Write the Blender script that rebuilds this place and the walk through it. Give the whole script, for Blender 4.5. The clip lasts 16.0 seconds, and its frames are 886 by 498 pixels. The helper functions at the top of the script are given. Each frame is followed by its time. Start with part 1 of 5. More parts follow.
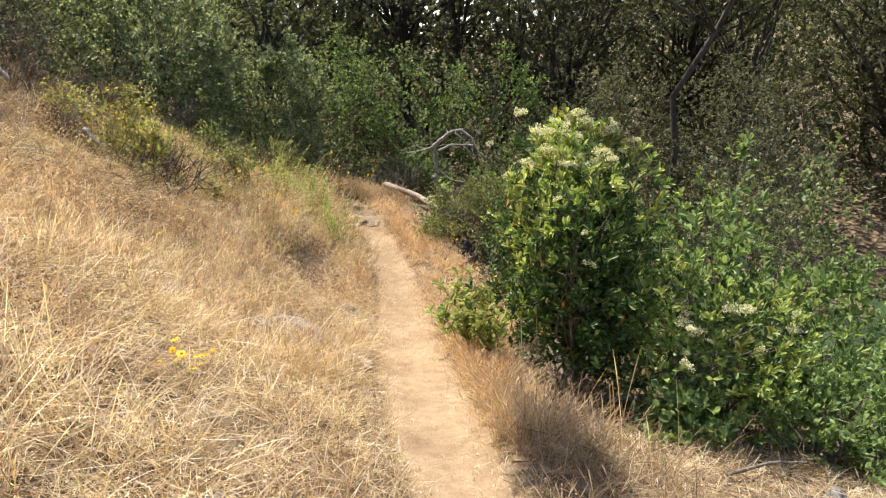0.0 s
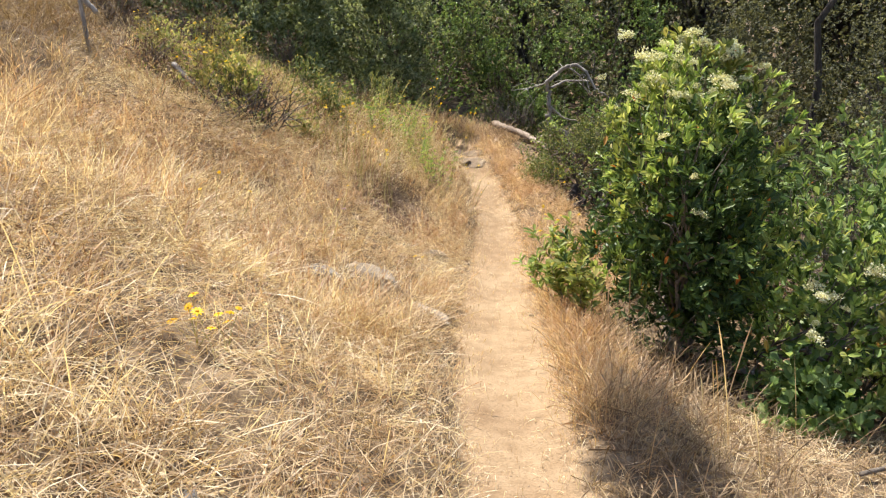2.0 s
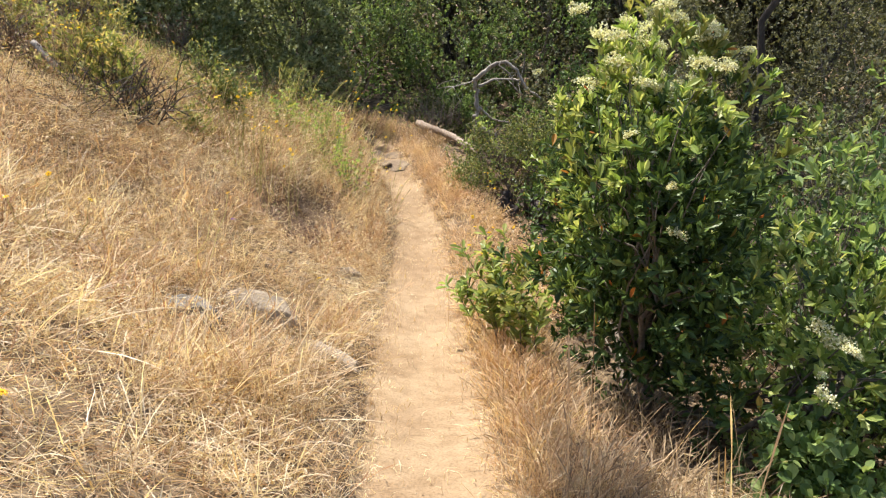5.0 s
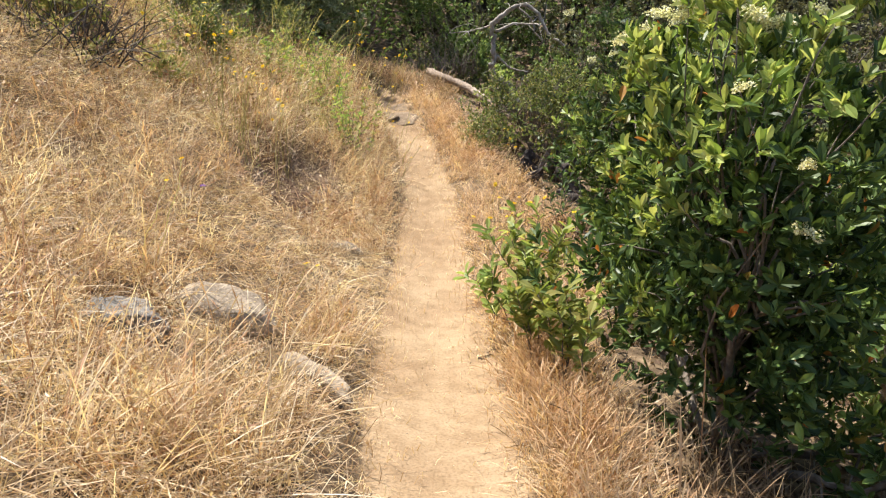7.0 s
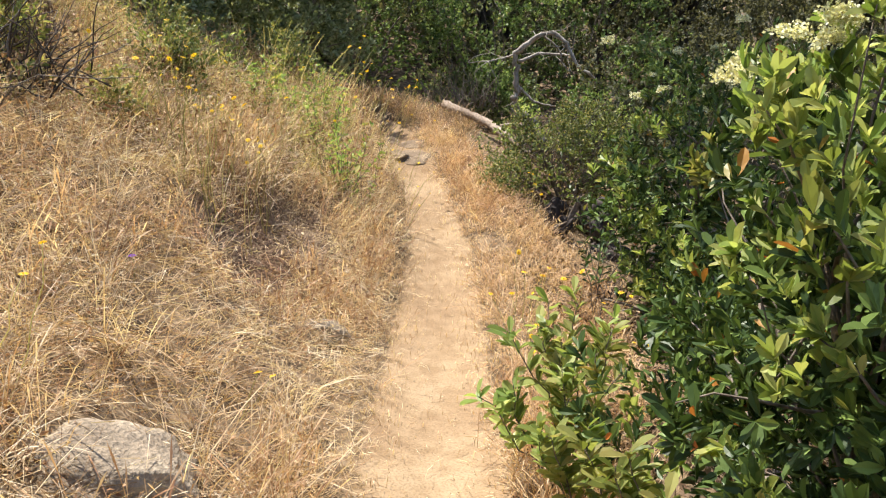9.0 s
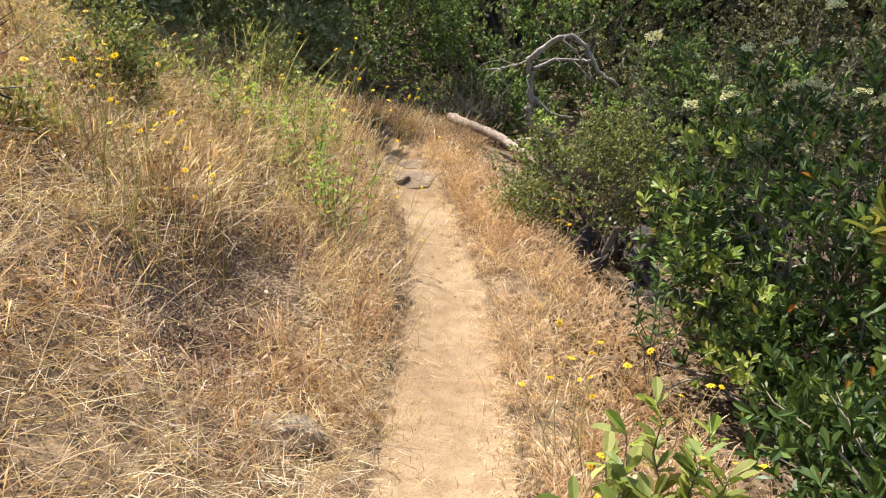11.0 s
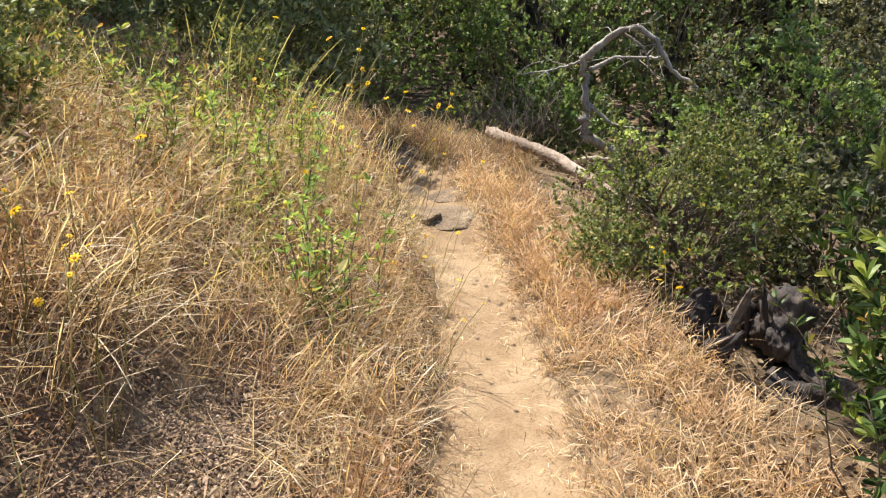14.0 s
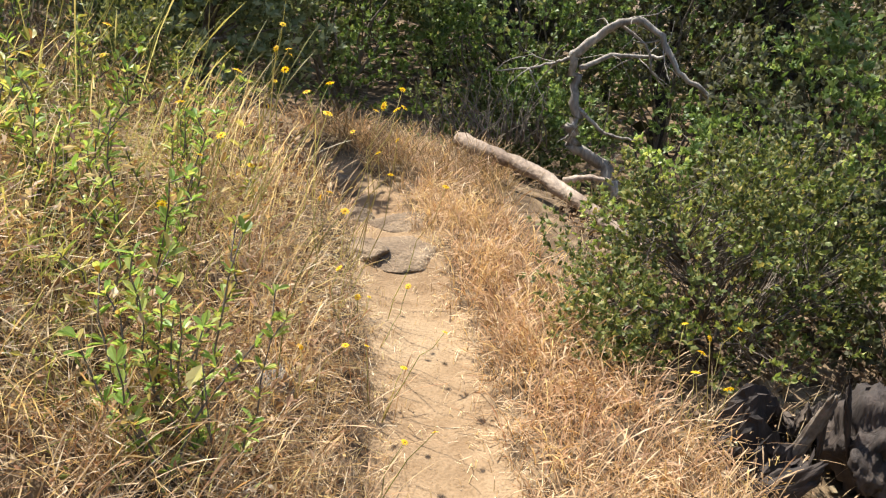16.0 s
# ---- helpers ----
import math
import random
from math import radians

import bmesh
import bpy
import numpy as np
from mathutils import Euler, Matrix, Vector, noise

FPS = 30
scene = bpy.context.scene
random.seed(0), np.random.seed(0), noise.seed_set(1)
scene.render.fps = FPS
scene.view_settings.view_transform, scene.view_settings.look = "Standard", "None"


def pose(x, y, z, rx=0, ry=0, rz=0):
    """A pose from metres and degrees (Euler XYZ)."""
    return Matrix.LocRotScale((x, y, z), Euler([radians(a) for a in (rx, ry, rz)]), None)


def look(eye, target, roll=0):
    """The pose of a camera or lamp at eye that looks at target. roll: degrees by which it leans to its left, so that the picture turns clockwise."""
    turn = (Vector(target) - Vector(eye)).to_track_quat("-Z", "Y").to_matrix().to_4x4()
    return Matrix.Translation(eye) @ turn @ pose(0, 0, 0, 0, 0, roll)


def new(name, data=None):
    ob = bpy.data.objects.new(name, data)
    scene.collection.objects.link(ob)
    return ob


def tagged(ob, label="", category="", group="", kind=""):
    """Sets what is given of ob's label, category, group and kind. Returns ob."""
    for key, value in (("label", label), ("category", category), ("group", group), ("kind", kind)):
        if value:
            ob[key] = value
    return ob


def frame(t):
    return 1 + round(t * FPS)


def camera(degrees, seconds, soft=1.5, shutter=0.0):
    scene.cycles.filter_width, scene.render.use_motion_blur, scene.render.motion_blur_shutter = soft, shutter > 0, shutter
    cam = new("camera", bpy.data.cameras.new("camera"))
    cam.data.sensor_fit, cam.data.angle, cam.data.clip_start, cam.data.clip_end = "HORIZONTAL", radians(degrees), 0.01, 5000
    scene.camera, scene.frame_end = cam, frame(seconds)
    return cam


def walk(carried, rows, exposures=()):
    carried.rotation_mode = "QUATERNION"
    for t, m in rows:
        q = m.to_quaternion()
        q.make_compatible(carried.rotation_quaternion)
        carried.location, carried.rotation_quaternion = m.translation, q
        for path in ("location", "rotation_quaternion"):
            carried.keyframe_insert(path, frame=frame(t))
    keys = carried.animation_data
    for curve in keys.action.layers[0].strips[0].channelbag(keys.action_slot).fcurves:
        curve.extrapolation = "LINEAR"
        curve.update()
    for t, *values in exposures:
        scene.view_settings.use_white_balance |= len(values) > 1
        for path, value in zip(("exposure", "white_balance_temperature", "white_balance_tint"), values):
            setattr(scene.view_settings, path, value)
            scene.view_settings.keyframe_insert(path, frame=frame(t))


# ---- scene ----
cam = camera(57.3, 16.0, soft=1.2)

SUN_POWER, SKY_POWER, EXPOSURE = 4.8, 0.135, 1.17
PATH = [
    (0, (-0.09, -1.754, 2.547), (0.072, 0.187, 2.092), 2.0),
    (0.5, (0.01, -1.56, 2.494), (0.107, 0.367, 1.966), 3.3),
    (1, (0.069, -1.366, 2.455), (0.136, 0.549, 1.88), 4.4),
    (1.5, (0.111, -1.243, 2.42), (0.089, 0.664, 1.82), 2.8),
    (2, (0.196, -1.133, 2.42), (0.059, 0.77, 1.82), 0.7),
    (2.5, (0.193, -0.987, 2.383), (0.133, 0.923, 1.791), 1.6),
    (3, (0.143, -0.842, 2.339), (0.194, 1.071, 1.757), 3.0),
    (3.2, (0.148, -0.797, 2.327), (0.217, 1.119, 1.756), 3.0),
    (5.3, (0.239, 0.119, 2.175), (0.285, 2.03, 1.586), 2.5),
    (5.5, (0.258, 0.225, 2.158), (0.312, 2.137, 1.575), 2.5),
    (6, (0.268, 0.449, 2.128), (0.316, 2.357, 1.532), 3.2),
    (6.5, (0.185, 0.738, 2.09), (0.228, 2.631, 1.447), 3.1),
    (7, (0.165, 1.012, 2.027), (0.202, 2.885, 1.325), 3.3),
    (7.5, (0.222, 1.305, 2.006), (0.195, 3.182, 1.315), 3.7),
    (8, (0.194, 1.62, 1.964), (0.171, 3.517, 1.33), 4.0),
    (8.2, (0.191, 1.73, 1.963), (0.182, 3.629, 1.336), 4.0),
    (10.3, (0.26, 3.018, 1.774), (0.232, 4.905, 1.112), 4.0),
    (10.5, (0.249, 3.135, 1.774), (0.201, 5.028, 1.129), 4.0),
    (11, (0.174, 3.42, 1.722), (0.148, 5.324, 1.111), 3.3),
    (11.5, (0.152, 3.713, 1.671), (0.183, 5.616, 1.056), 3.0),
    (12, (0.16, 4.032, 1.642), (0.173, 5.935, 1.029), 4.1),
    (12.5, (0.106, 4.355, 1.58), (0.069, 6.244, 0.923), 3.2),
    (13, (0.123, 4.658, 1.531), (0.04, 6.548, 0.881), 2.4),
    (13.5, (0.1, 4.974, 1.478), (-0.007, 6.872, 0.858), 2.4),
    (14, (0.036, 5.291, 1.453), (-0.064, 7.202, 0.871), 1.4),
    (14.5, (0.074, 5.627, 1.428), (-0.029, 7.559, 0.919), 1.8),
    (15, (0.026, 5.962, 1.38), (-0.033, 7.897, 0.879), 2.4),
    (15.5, (0.005, 6.292, 1.349), (-0.002, 8.219, 0.812), 2.5),
    (16, (0.056, 6.645, 1.308), (0.033, 8.558, 0.724), 3.9),
]
walk(cam, [(t, look(eye, aim, roll)) for t, eye, aim, roll in PATH], exposures=[(0.0, EXPOSURE), (16.0, EXPOSURE)])

# ---- daylight: clear sky, high sun ahead and to one side ----
SUN = Vector((-0.33, 0.30, 0.89)).normalized()
world = bpy.data.worlds.new("sky")
scene.world = world
world.use_nodes = True
wn = world.node_tree.nodes
sky = wn.new("ShaderNodeTexSky")
sky.sky_type, sky.sun_disc = "NISHITA", False
sky.sun_elevation = math.asin(SUN.z)
sky.sun_rotation = math.atan2(SUN.x, SUN.y)
world.node_tree.links.new(sky.outputs[0], wn["Background"].inputs[0])
wn["Background"].inputs[1].default_value = SKY_POWER
lamp = bpy.data.lights.new("sun", "SUN")
lamp.energy, lamp.angle, lamp.color = SUN_POWER, radians(0.55), (1.0, 0.95, 0.86)
sun = new("sun", lamp)
sun.matrix_world = look(SUN * 40, (0, 0, 0))

rng = np.random.default_rng(7)


# ---- materials ----
def material(name):
    m = bpy.data.materials.new(name)
    m.use_nodes = True
    nt = m.node_tree
    return m, nt, nt.nodes, nt.links, nt.nodes["Principled BSDF"]


def ramp(nodes, stops):
    r = nodes.new("ShaderNodeValToRGB")
    while len(r.color_ramp.elements) < len(stops):
        r.color_ramp.elements.new(0.5)
    for e, (p, c) in zip(r.color_ramp.elements, stops):
        e.position, e.color = p, (*c, 1)
    return r


def noise_node(nodes, links, scale, detail=4.0, coord=None):
    n = nodes.new("ShaderNodeTexNoise")
    n.inputs["Scale"].default_value, n.inputs["Detail"].default_value = scale, detail
    if coord is not None:
        links.new(coord, n.inputs["Vector"])
    return n


def mix_colour(nodes, links, fac, a, b, mode="MIX"):
    m = nodes.new("ShaderNodeMix")
    m.data_type, m.blend_type = "RGBA", mode
    for value, sock in ((fac, m.inputs[0]), (a, m.inputs[6]), (b, m.inputs[7])):
        if isinstance(value, (int, float)):
            sock.default_value = value
        elif isinstance(value, tuple):
            sock.default_value = (*value, 1)
        else:
            links.new(value, sock)
    return m.outputs[2]


def blade_material(name, stops, rough=0.6, through_light=0.35, patch=2.0, patch_tone=(0.6, 0.5, 0.45), tuft=0.0):
    """Thin plant matter: a colour of its own for each blade or leaf, broad tonal patches, soil and shadow painted
    between tufts, light coming through.
    """
    m, nt, nodes, links, bsdf = material(name)
    geo = nodes.new("ShaderNodeNewGeometry")
    r = ramp(nodes, stops)
    info = nodes.new("ShaderNodeObjectInfo")
    total = nodes.new("ShaderNodeMath")
    links.new(geo.outputs["Random Per Island"], total.inputs[0])
    links.new(info.outputs["Random"], total.inputs[1])
    wrap = nodes.new("ShaderNodeMath")
    wrap.operation = "FRACT"
    links.new(total.outputs[0], wrap.inputs[0])
    links.new(wrap.outputs[0], r.inputs[0])
    n = noise_node(nodes, links, patch, 3, geo.outputs["Position"])
    f = ramp(nodes, [(0.42, (0, 0, 0)), (0.68, (1, 1, 1))])
    links.new(n.outputs["Fac"], f.inputs[0])
    dull = mix_colour(nodes, links, 1.0, r.outputs[0], patch_tone, "MULTIPLY")
    col = mix_colour(nodes, links, f.outputs[0], r.outputs[0], dull)
    if tuft:
        # dark gaps of soil and shadow between tufts, put into the blade colour
        n2 = noise_node(nodes, links, 6.5, 5, geo.outputs["Position"])
        f2 = ramp(nodes, [(0.44, (0, 0, 0)), (0.60, (tuft, tuft, tuft))])
        links.new(n2.outputs["Fac"], f2.inputs[0])
        tuft_shade = mix_colour(nodes, links, 1.0, col, (0.50, 0.42, 0.38), "MULTIPLY")
        col = mix_colour(nodes, links, f2.outputs[0], col, tuft_shade)
    links.new(col, bsdf.inputs["Base Color"])
    bsdf.inputs["Roughness"].default_value = rough
    bsdf.inputs["Specular IOR Level"].default_value = 0.25
    tr = nodes.new("ShaderNodeBsdfTranslucent")
    bright = mix_colour(nodes, links, 1.0, col, (1.25, 1.2, 0.75), "MULTIPLY")
    links.new(bright, tr.inputs["Color"])
    mx = nodes.new("ShaderNodeMixShader")
    mx.inputs[0].default_value = through_light
    links.new(bsdf.outputs[0], mx.inputs[1])
    links.new(tr.outputs[0], mx.inputs[2])
    links.new(mx.outputs[0], nodes["Material Output"].inputs["Surface"])
    return m


def solid_material(name, stops, scale=6.0, rough=0.8, bump=0.4, fine=60.0, stretch=(1, 1, 1), detail=8.0):
    """Rock, bark, wood: broad stains, fine grain and relief."""
    m, nt, nodes, links, bsdf = material(name)
    tc = nodes.new("ShaderNodeTexCoord")
    mp = nodes.new("ShaderNodeMapping")
    mp.inputs["Scale"].default_value = stretch
    links.new(tc.outputs["Object"], mp.inputs["Vector"])
    a = noise_node(nodes, links, scale, detail, mp.outputs[0])
    b = noise_node(nodes, links, fine, 6, mp.outputs[0])
    r = ramp(nodes, stops)
    links.new(a.outputs["Fac"], r.inputs[0])
    g = ramp(nodes, [(0.3, (0.55, 0.55, 0.55)), (0.7, (1.15, 1.15, 1.15))])
    links.new(b.outputs["Fac"], g.inputs[0])
    links.new(mix_colour(nodes, links, 1.0, r.outputs[0], g.outputs[0], "MULTIPLY"), bsdf.inputs["Base Color"])
    bsdf.inputs["Roughness"].default_value = rough
    bp = nodes.new("ShaderNodeBump")
    bp.inputs["Strength"].default_value, bp.inputs["Distance"].default_value = bump, 0.02
    add = nodes.new("ShaderNodeMath")
    links.new(a.outputs["Fac"], add.inputs[0])
    links.new(b.outputs["Fac"], add.inputs[1])
    links.new(add.outputs[0], bp.inputs["Height"])
    links.new(bp.outputs[0], bsdf.inputs["Normal"])
    return m


def ground_material():
    """Pale trodden dirt where the foot trail runs, brown litter and straw beside it."""
    m, nt, nodes, links, bsdf = material("trail dirt and litter")
    geo = nodes.new("ShaderNodeNewGeometry")
    pos = geo.outputs["Position"]
    mask = nodes.new("ShaderNodeAttribute")
    mask.attribute_name = "trodden"
    broad, mid, fine = (noise_node(nodes, links, s, d, pos) for s, d in ((1.6, 4), (9.0, 6), (90.0, 5)))
    dirt = ramp(nodes, [(0.3, (0.218, 0.147, 0.086)), (0.55, (0.282, 0.201, 0.121)), (0.75, (0.320, 0.237, 0.149))])
    links.new(broad.outputs["Fac"], dirt.inputs[0])
    speck = ramp(nodes, [(0.34, (0.78, 0.75, 0.72)), (0.5, (1, 1, 1)), (0.72, (1.10, 1.09, 1.07))])
    links.new(fine.outputs["Fac"], speck.inputs[0])
    blot = ramp(nodes, [(0.35, (0.82, 0.78, 0.74)), (0.6, (1.04, 1.03, 1.02))])
    links.new(mid.outputs["Fac"], blot.inputs[0])
    d = mix_colour(nodes, links, 1.0, dirt.outputs[0], speck.outputs[0], "MULTIPLY")
    d = mix_colour(nodes, links, 1.0, d, blot.outputs[0], "MULTIPLY")
    litter = ramp(nodes, [(0.3, (0.060, 0.041, 0.026)), (0.5, (0.135, 0.094, 0.057)), (0.7, (0.27, 0.195, 0.12))])
    links.new(mid.outputs["Fac"], litter.inputs[0])
    l = mix_colour(nodes, links, 1.0, litter.outputs[0], speck.outputs[0], "MULTIPLY")
    edge = nodes.new("ShaderNodeMath")
    edge.operation = "MULTIPLY_ADD"
    links.new(mid.outputs["Fac"], edge.inputs[0])
    edge.inputs[1].default_value = 0.9
    edge.inputs[2].default_value = -0.45
    tot = nodes.new("ShaderNodeMath")
    links.new(mask.outputs["Fac"], tot.inputs[0])
    links.new(edge.outputs[0], tot.inputs[1])
    cut = ramp(nodes, [(0.36, (0, 0, 0)), (0.66, (1, 1, 1))])
    links.new(tot.outputs[0], cut.inputs[0])
    links.new(mix_colour(nodes, links, cut.outputs[0], l, d), bsdf.inputs["Base Color"])
    bsdf.inputs["Roughness"].default_value = 0.95
    bsdf.inputs["Specular IOR Level"].default_value = 0.15
    bp = nodes.new("ShaderNodeBump")
    bp.inputs["Strength"].default_value, bp.inputs["Distance"].default_value = 0.55, 0.012
    add = nodes.new("ShaderNodeMath")
    links.new(mid.outputs["Fac"], add.inputs[0])
    links.new(fine.outputs["Fac"], add.inputs[1])
    links.new(add.outputs[0], bp.inputs["Height"])
    links.new(bp.outputs[0], bsdf.inputs["Normal"])
    return m


GROUND = ground_material()
STRAW = blade_material("bleached straw", [(0, (0.34, 0.23, 0.13)), (0.25, (0.64, 0.48, 0.30)), (0.65, (0.80, 0.67, 0.46)), (1, (0.90, 0.82, 0.65))], 0.45, 0.42, 1.4, (0.80, 0.72, 0.64), 0.75)
RUSSET = blade_material("russet grass", [(0, (0.30, 0.165, 0.095)), (0.4, (0.56, 0.355, 0.215)), (0.75, (0.76, 0.545, 0.35)), (1, (0.88, 0.74, 0.53))], 0.45, 0.44, 1.7, (0.80, 0.71, 0.66), 0.6)
DUN = blade_material("dun weeds", [(0, (0.14, 0.09, 0.05)), (0.5, (0.30, 0.21, 0.12)), (1, (0.50, 0.38, 0.22))], 0.7, 0.25)
GOLD = blade_material("golden grass", [(0, (0.38, 0.23, 0.12)), (0.5, (0.63, 0.44, 0.26)), (1, (0.78, 0.62, 0.41))], 0.45, 0.42, 2.0, (0.86, 0.77, 0.70), 0.5)
CRUMB = blade_material("broken soil and husks", [(0, (0.15, 0.098, 0.064)), (0.4, (0.235, 0.158, 0.102)), (0.8, (0.32, 0.225, 0.145)), (1, (0.44, 0.32, 0.21))], 0.9, 0.0)
WITHERED = blade_material("withered leaves", [(0, (0.16, 0.085, 0.05)), (0.4, (0.36, 0.22, 0.13)), (0.75, (0.58, 0.42, 0.27)), (1, (0.74, 0.62, 0.44))], 0.6, 0.35)
DUFF = blade_material("fallen brown leaves", [(0, (0.06, 0.038, 0.024)), (0.5, (0.14, 0.09, 0.055)), (0.9, (0.27, 0.19, 0.115)), (1, (0.42, 0.33, 0.21))], 0.7, 0.15)
OLIVE = blade_material("olive stems", [(0, (0.25, 0.26, 0.09)), (0.5, (0.47, 0.45, 0.19)), (1, (0.66, 0.60, 0.32))], 0.5, 0.42)
WEED = blade_material("olive weeds", [(0, (0.15, 0.19, 0.05)), (0.4, (0.30, 0.34, 0.10)), (0.7, (0.48, 0.45, 0.17)), (1, (0.66, 0.52, 0.27))], 0.5, 0.4)
TOYON = blade_material("glossy broad leaves", [(0, (0.024, 0.044, 0.012)), (0.5, (0.055, 0.090, 0.023)), (0.85, (0.115, 0.165, 0.042)), (0.985, (0.20, 0.28, 0.075)), (1.0, (0.50, 0.14, 0.03))], 0.42, 0.26, 1.5, (0.8, 0.85, 0.8))
SPRIG = blade_material("yellow-green leaves, young and sunlit", [(0, (0.15, 0.23, 0.05)), (0.5, (0.31, 0.40, 0.11)), (1, (0.54, 0.57, 0.22))], 0.4, 0.46)
DUSTY = blade_material("dusty grey-green oak leaves", [(0, (0.11, 0.135, 0.065)), (0.5, (0.24, 0.28, 0.14)), (1, (0.42, 0.44, 0.26))], 0.5, 0.45, 0.9, (0.6, 0.62, 0.6))
# olive-brown, and kept dark to carry the dimness of the shaded wood
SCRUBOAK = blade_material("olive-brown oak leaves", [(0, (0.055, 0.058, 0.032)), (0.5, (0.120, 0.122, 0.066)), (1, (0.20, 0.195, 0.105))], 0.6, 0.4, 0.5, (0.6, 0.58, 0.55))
DEADLEAF = blade_material("dead brown leaves", [(0, (0.08, 0.05, 0.035)), (0.6, (0.19, 0.125, 0.085)), (1, (0.34, 0.25, 0.17))], 0.8, 0.15)
SMALL = blade_material("small dull leaves", [(0, (0.06, 0.085, 0.025)), (0.5, (0.15, 0.185, 0.06)), (0.88, (0.29, 0.30, 0.10)), (1, (0.46, 0.36, 0.13))], 0.5, 0.38, 1.8, (0.8, 0.77, 0.75))
BAY = blade_material("dusty bay leaves", [(0, (0.07, 0.085, 0.04)), (0.5, (0.145, 0.165, 0.075)), (1, (0.28, 0.27, 0.14))], 0.5, 0.42, 0.6, (0.6, 0.6, 0.62))
OAK = blade_material("oak leaves", [(0, (0.07, 0.095, 0.038)), (0.5, (0.155, 0.195, 0.080)), (0.9, (0.28, 0.31, 0.14)), (1, (0.42, 0.35, 0.18))], 0.5, 0.45, 0.45, (0.66, 0.66, 0.64))
BRIGHT = blade_material("fresh shrub leaves", [(0, (0.070, 0.120, 0.034)), (0.5, (0.175, 0.250, 0.080)), (1, (0.34, 0.42, 0.16))], 0.45, 0.42, 0.7, (0.72, 0.74, 0.7))
CREAM = blade_material("cream blossom", [(0, (0.46, 0.46, 0.22)), (0.5, (0.70, 0.68, 0.44)), (1, (0.82, 0.80, 0.62))], 0.7, 0.3, 3, (0.9, 0.88, 0.8))
YELLOW = blade_material("yellow petals", [(0, (0.75, 0.42, 0.01)), (0.6, (0.85, 0.58, 0.015)), (1, (0.88, 0.66, 0.04))], 0.6, 0.35, 3, (0.95, 0.9, 0.9))
BARK = solid_material("dark furrowed bark", [(0.3, (0.025, 0.019, 0.014)), (0.6, (0.075, 0.057, 0.042)), (0.8, (0.14, 0.115, 0.09))], 9, 0.9, 0.8, 50, (1, 1, 0.25))
TWIG = solid_material("grey-brown twigs", [(0.3, (0.10, 0.075, 0.055)), (0.6, (0.20, 0.16, 0.12)), (0.8, (0.30, 0.26, 0.21))], 12, 0.85, 0.4)
DEADWOOD = solid_material("bleached dead wood", [(0.3, (0.19, 0.155, 0.125)), (0.55, (0.36, 0.315, 0.26)), (0.8, (0.50, 0.45, 0.38))], 7, 0.85, 0.6, 45, (1, 1, 0.3))
LOGWOOD = solid_material("sun-bleached log", [(0.30, (0.15, 0.10, 0.07)), (0.52, (0.30, 0.225, 0.165)), (0.78, (0.46, 0.37, 0.285))], 5, 0.85, 0.6, 45, (1, 0.25, 1))
CHAR = solid_material("charred hollow wood", [(0.3, (0.014, 0.010, 0.008)), (0.56, (0.060, 0.043, 0.034)), (0.78, (0.22, 0.17, 0.13))], 6, 0.8, 0.9, 35, (1, 1, 0.25))
ROCK = solid_material("grey-tan lichen rock", [(0.3, (0.16, 0.118, 0.080)), (0.5, (0.29, 0.225, 0.155)), (0.72, (0.42, 0.34, 0.24))], 5, 0.9, 0.7, 70)
DARKROCK = solid_material("blue-grey rock", [(0.3, (0.10, 0.088, 0.072)), (0.55, (0.22, 0.195, 0.165)), (0.78, (0.40, 0.36, 0.30))], 6, 0.85, 0.8, 60)
PEBBLE = solid_material("trail grit", [(0.3, (0.34, 0.25, 0.16)), (0.55, (0.50, 0.38, 0.25)), (0.8, (0.62, 0.50, 0.35))], 11, 0.9, 0.4, 80)


def water_material():
    m, nt, nodes, links, bsdf = material("still green creek water")
    bsdf.inputs["Base Color"].default_value = (0.05, 0.075, 0.035, 1)
    bsdf.inputs["Roughness"].default_value = 0.06
    n = noise_node(nodes, links, 3.0, 3)
    bp = nodes.new("ShaderNodeBump")
    bp.inputs["Strength"].default_value = 0.12
    links.new(n.outputs["Fac"], bp.inputs["Height"])
    links.new(bp.outputs[0], bsdf.inputs["Normal"])
    return m


WATER = water_material()


# ---- the lie of the land ----
TRAIL_Y = np.array([-6, -4, -1, 1, 2.7, 4, 5.5, 7.1, 8, 8.9, 9.6, 10.2, 10.6, 11.2, 12.2, 14, 20])
TRAIL_Z = np.array([1.6, 1.3, .88, .62, .42, .2, -.02, -.2, -.2, -.13, -.03, .02, .12, .18, .26, .36, .7])
EDGE_Y = np.array([-6, -1, 1.6, 2.6, 4.2, 6, 7.5, 8.6, 9.5, 10.3, 10.9, 11.6, 12.6, 14, 20])
EDGE_L = np.array([.15, .12, .1, .0, -.08, -.09, -.09, -.12, -.22, -.40, -.52, -.85, -1.6, -3.0, -9])
EDGE_R = np.array([.65, .63, .60, .58, .56, .50, .47, .39, .22, .06, -.12, -.40, -1.1, -2.4, -8.2])


def waves(x, y, k, seed):
    """Smooth unevenness, about -1 to 1."""
    r = np.random.default_rng(seed)
    out = 0
    for _ in range(6):
        a, p, q = r.uniform(0, 6.28), r.uniform(0, 6.28), r.uniform(0.6, 1.6)
        out = out + np.sin(k * q * (x * np.cos(a) + y * np.sin(a)) + p)
    return out / 3.2


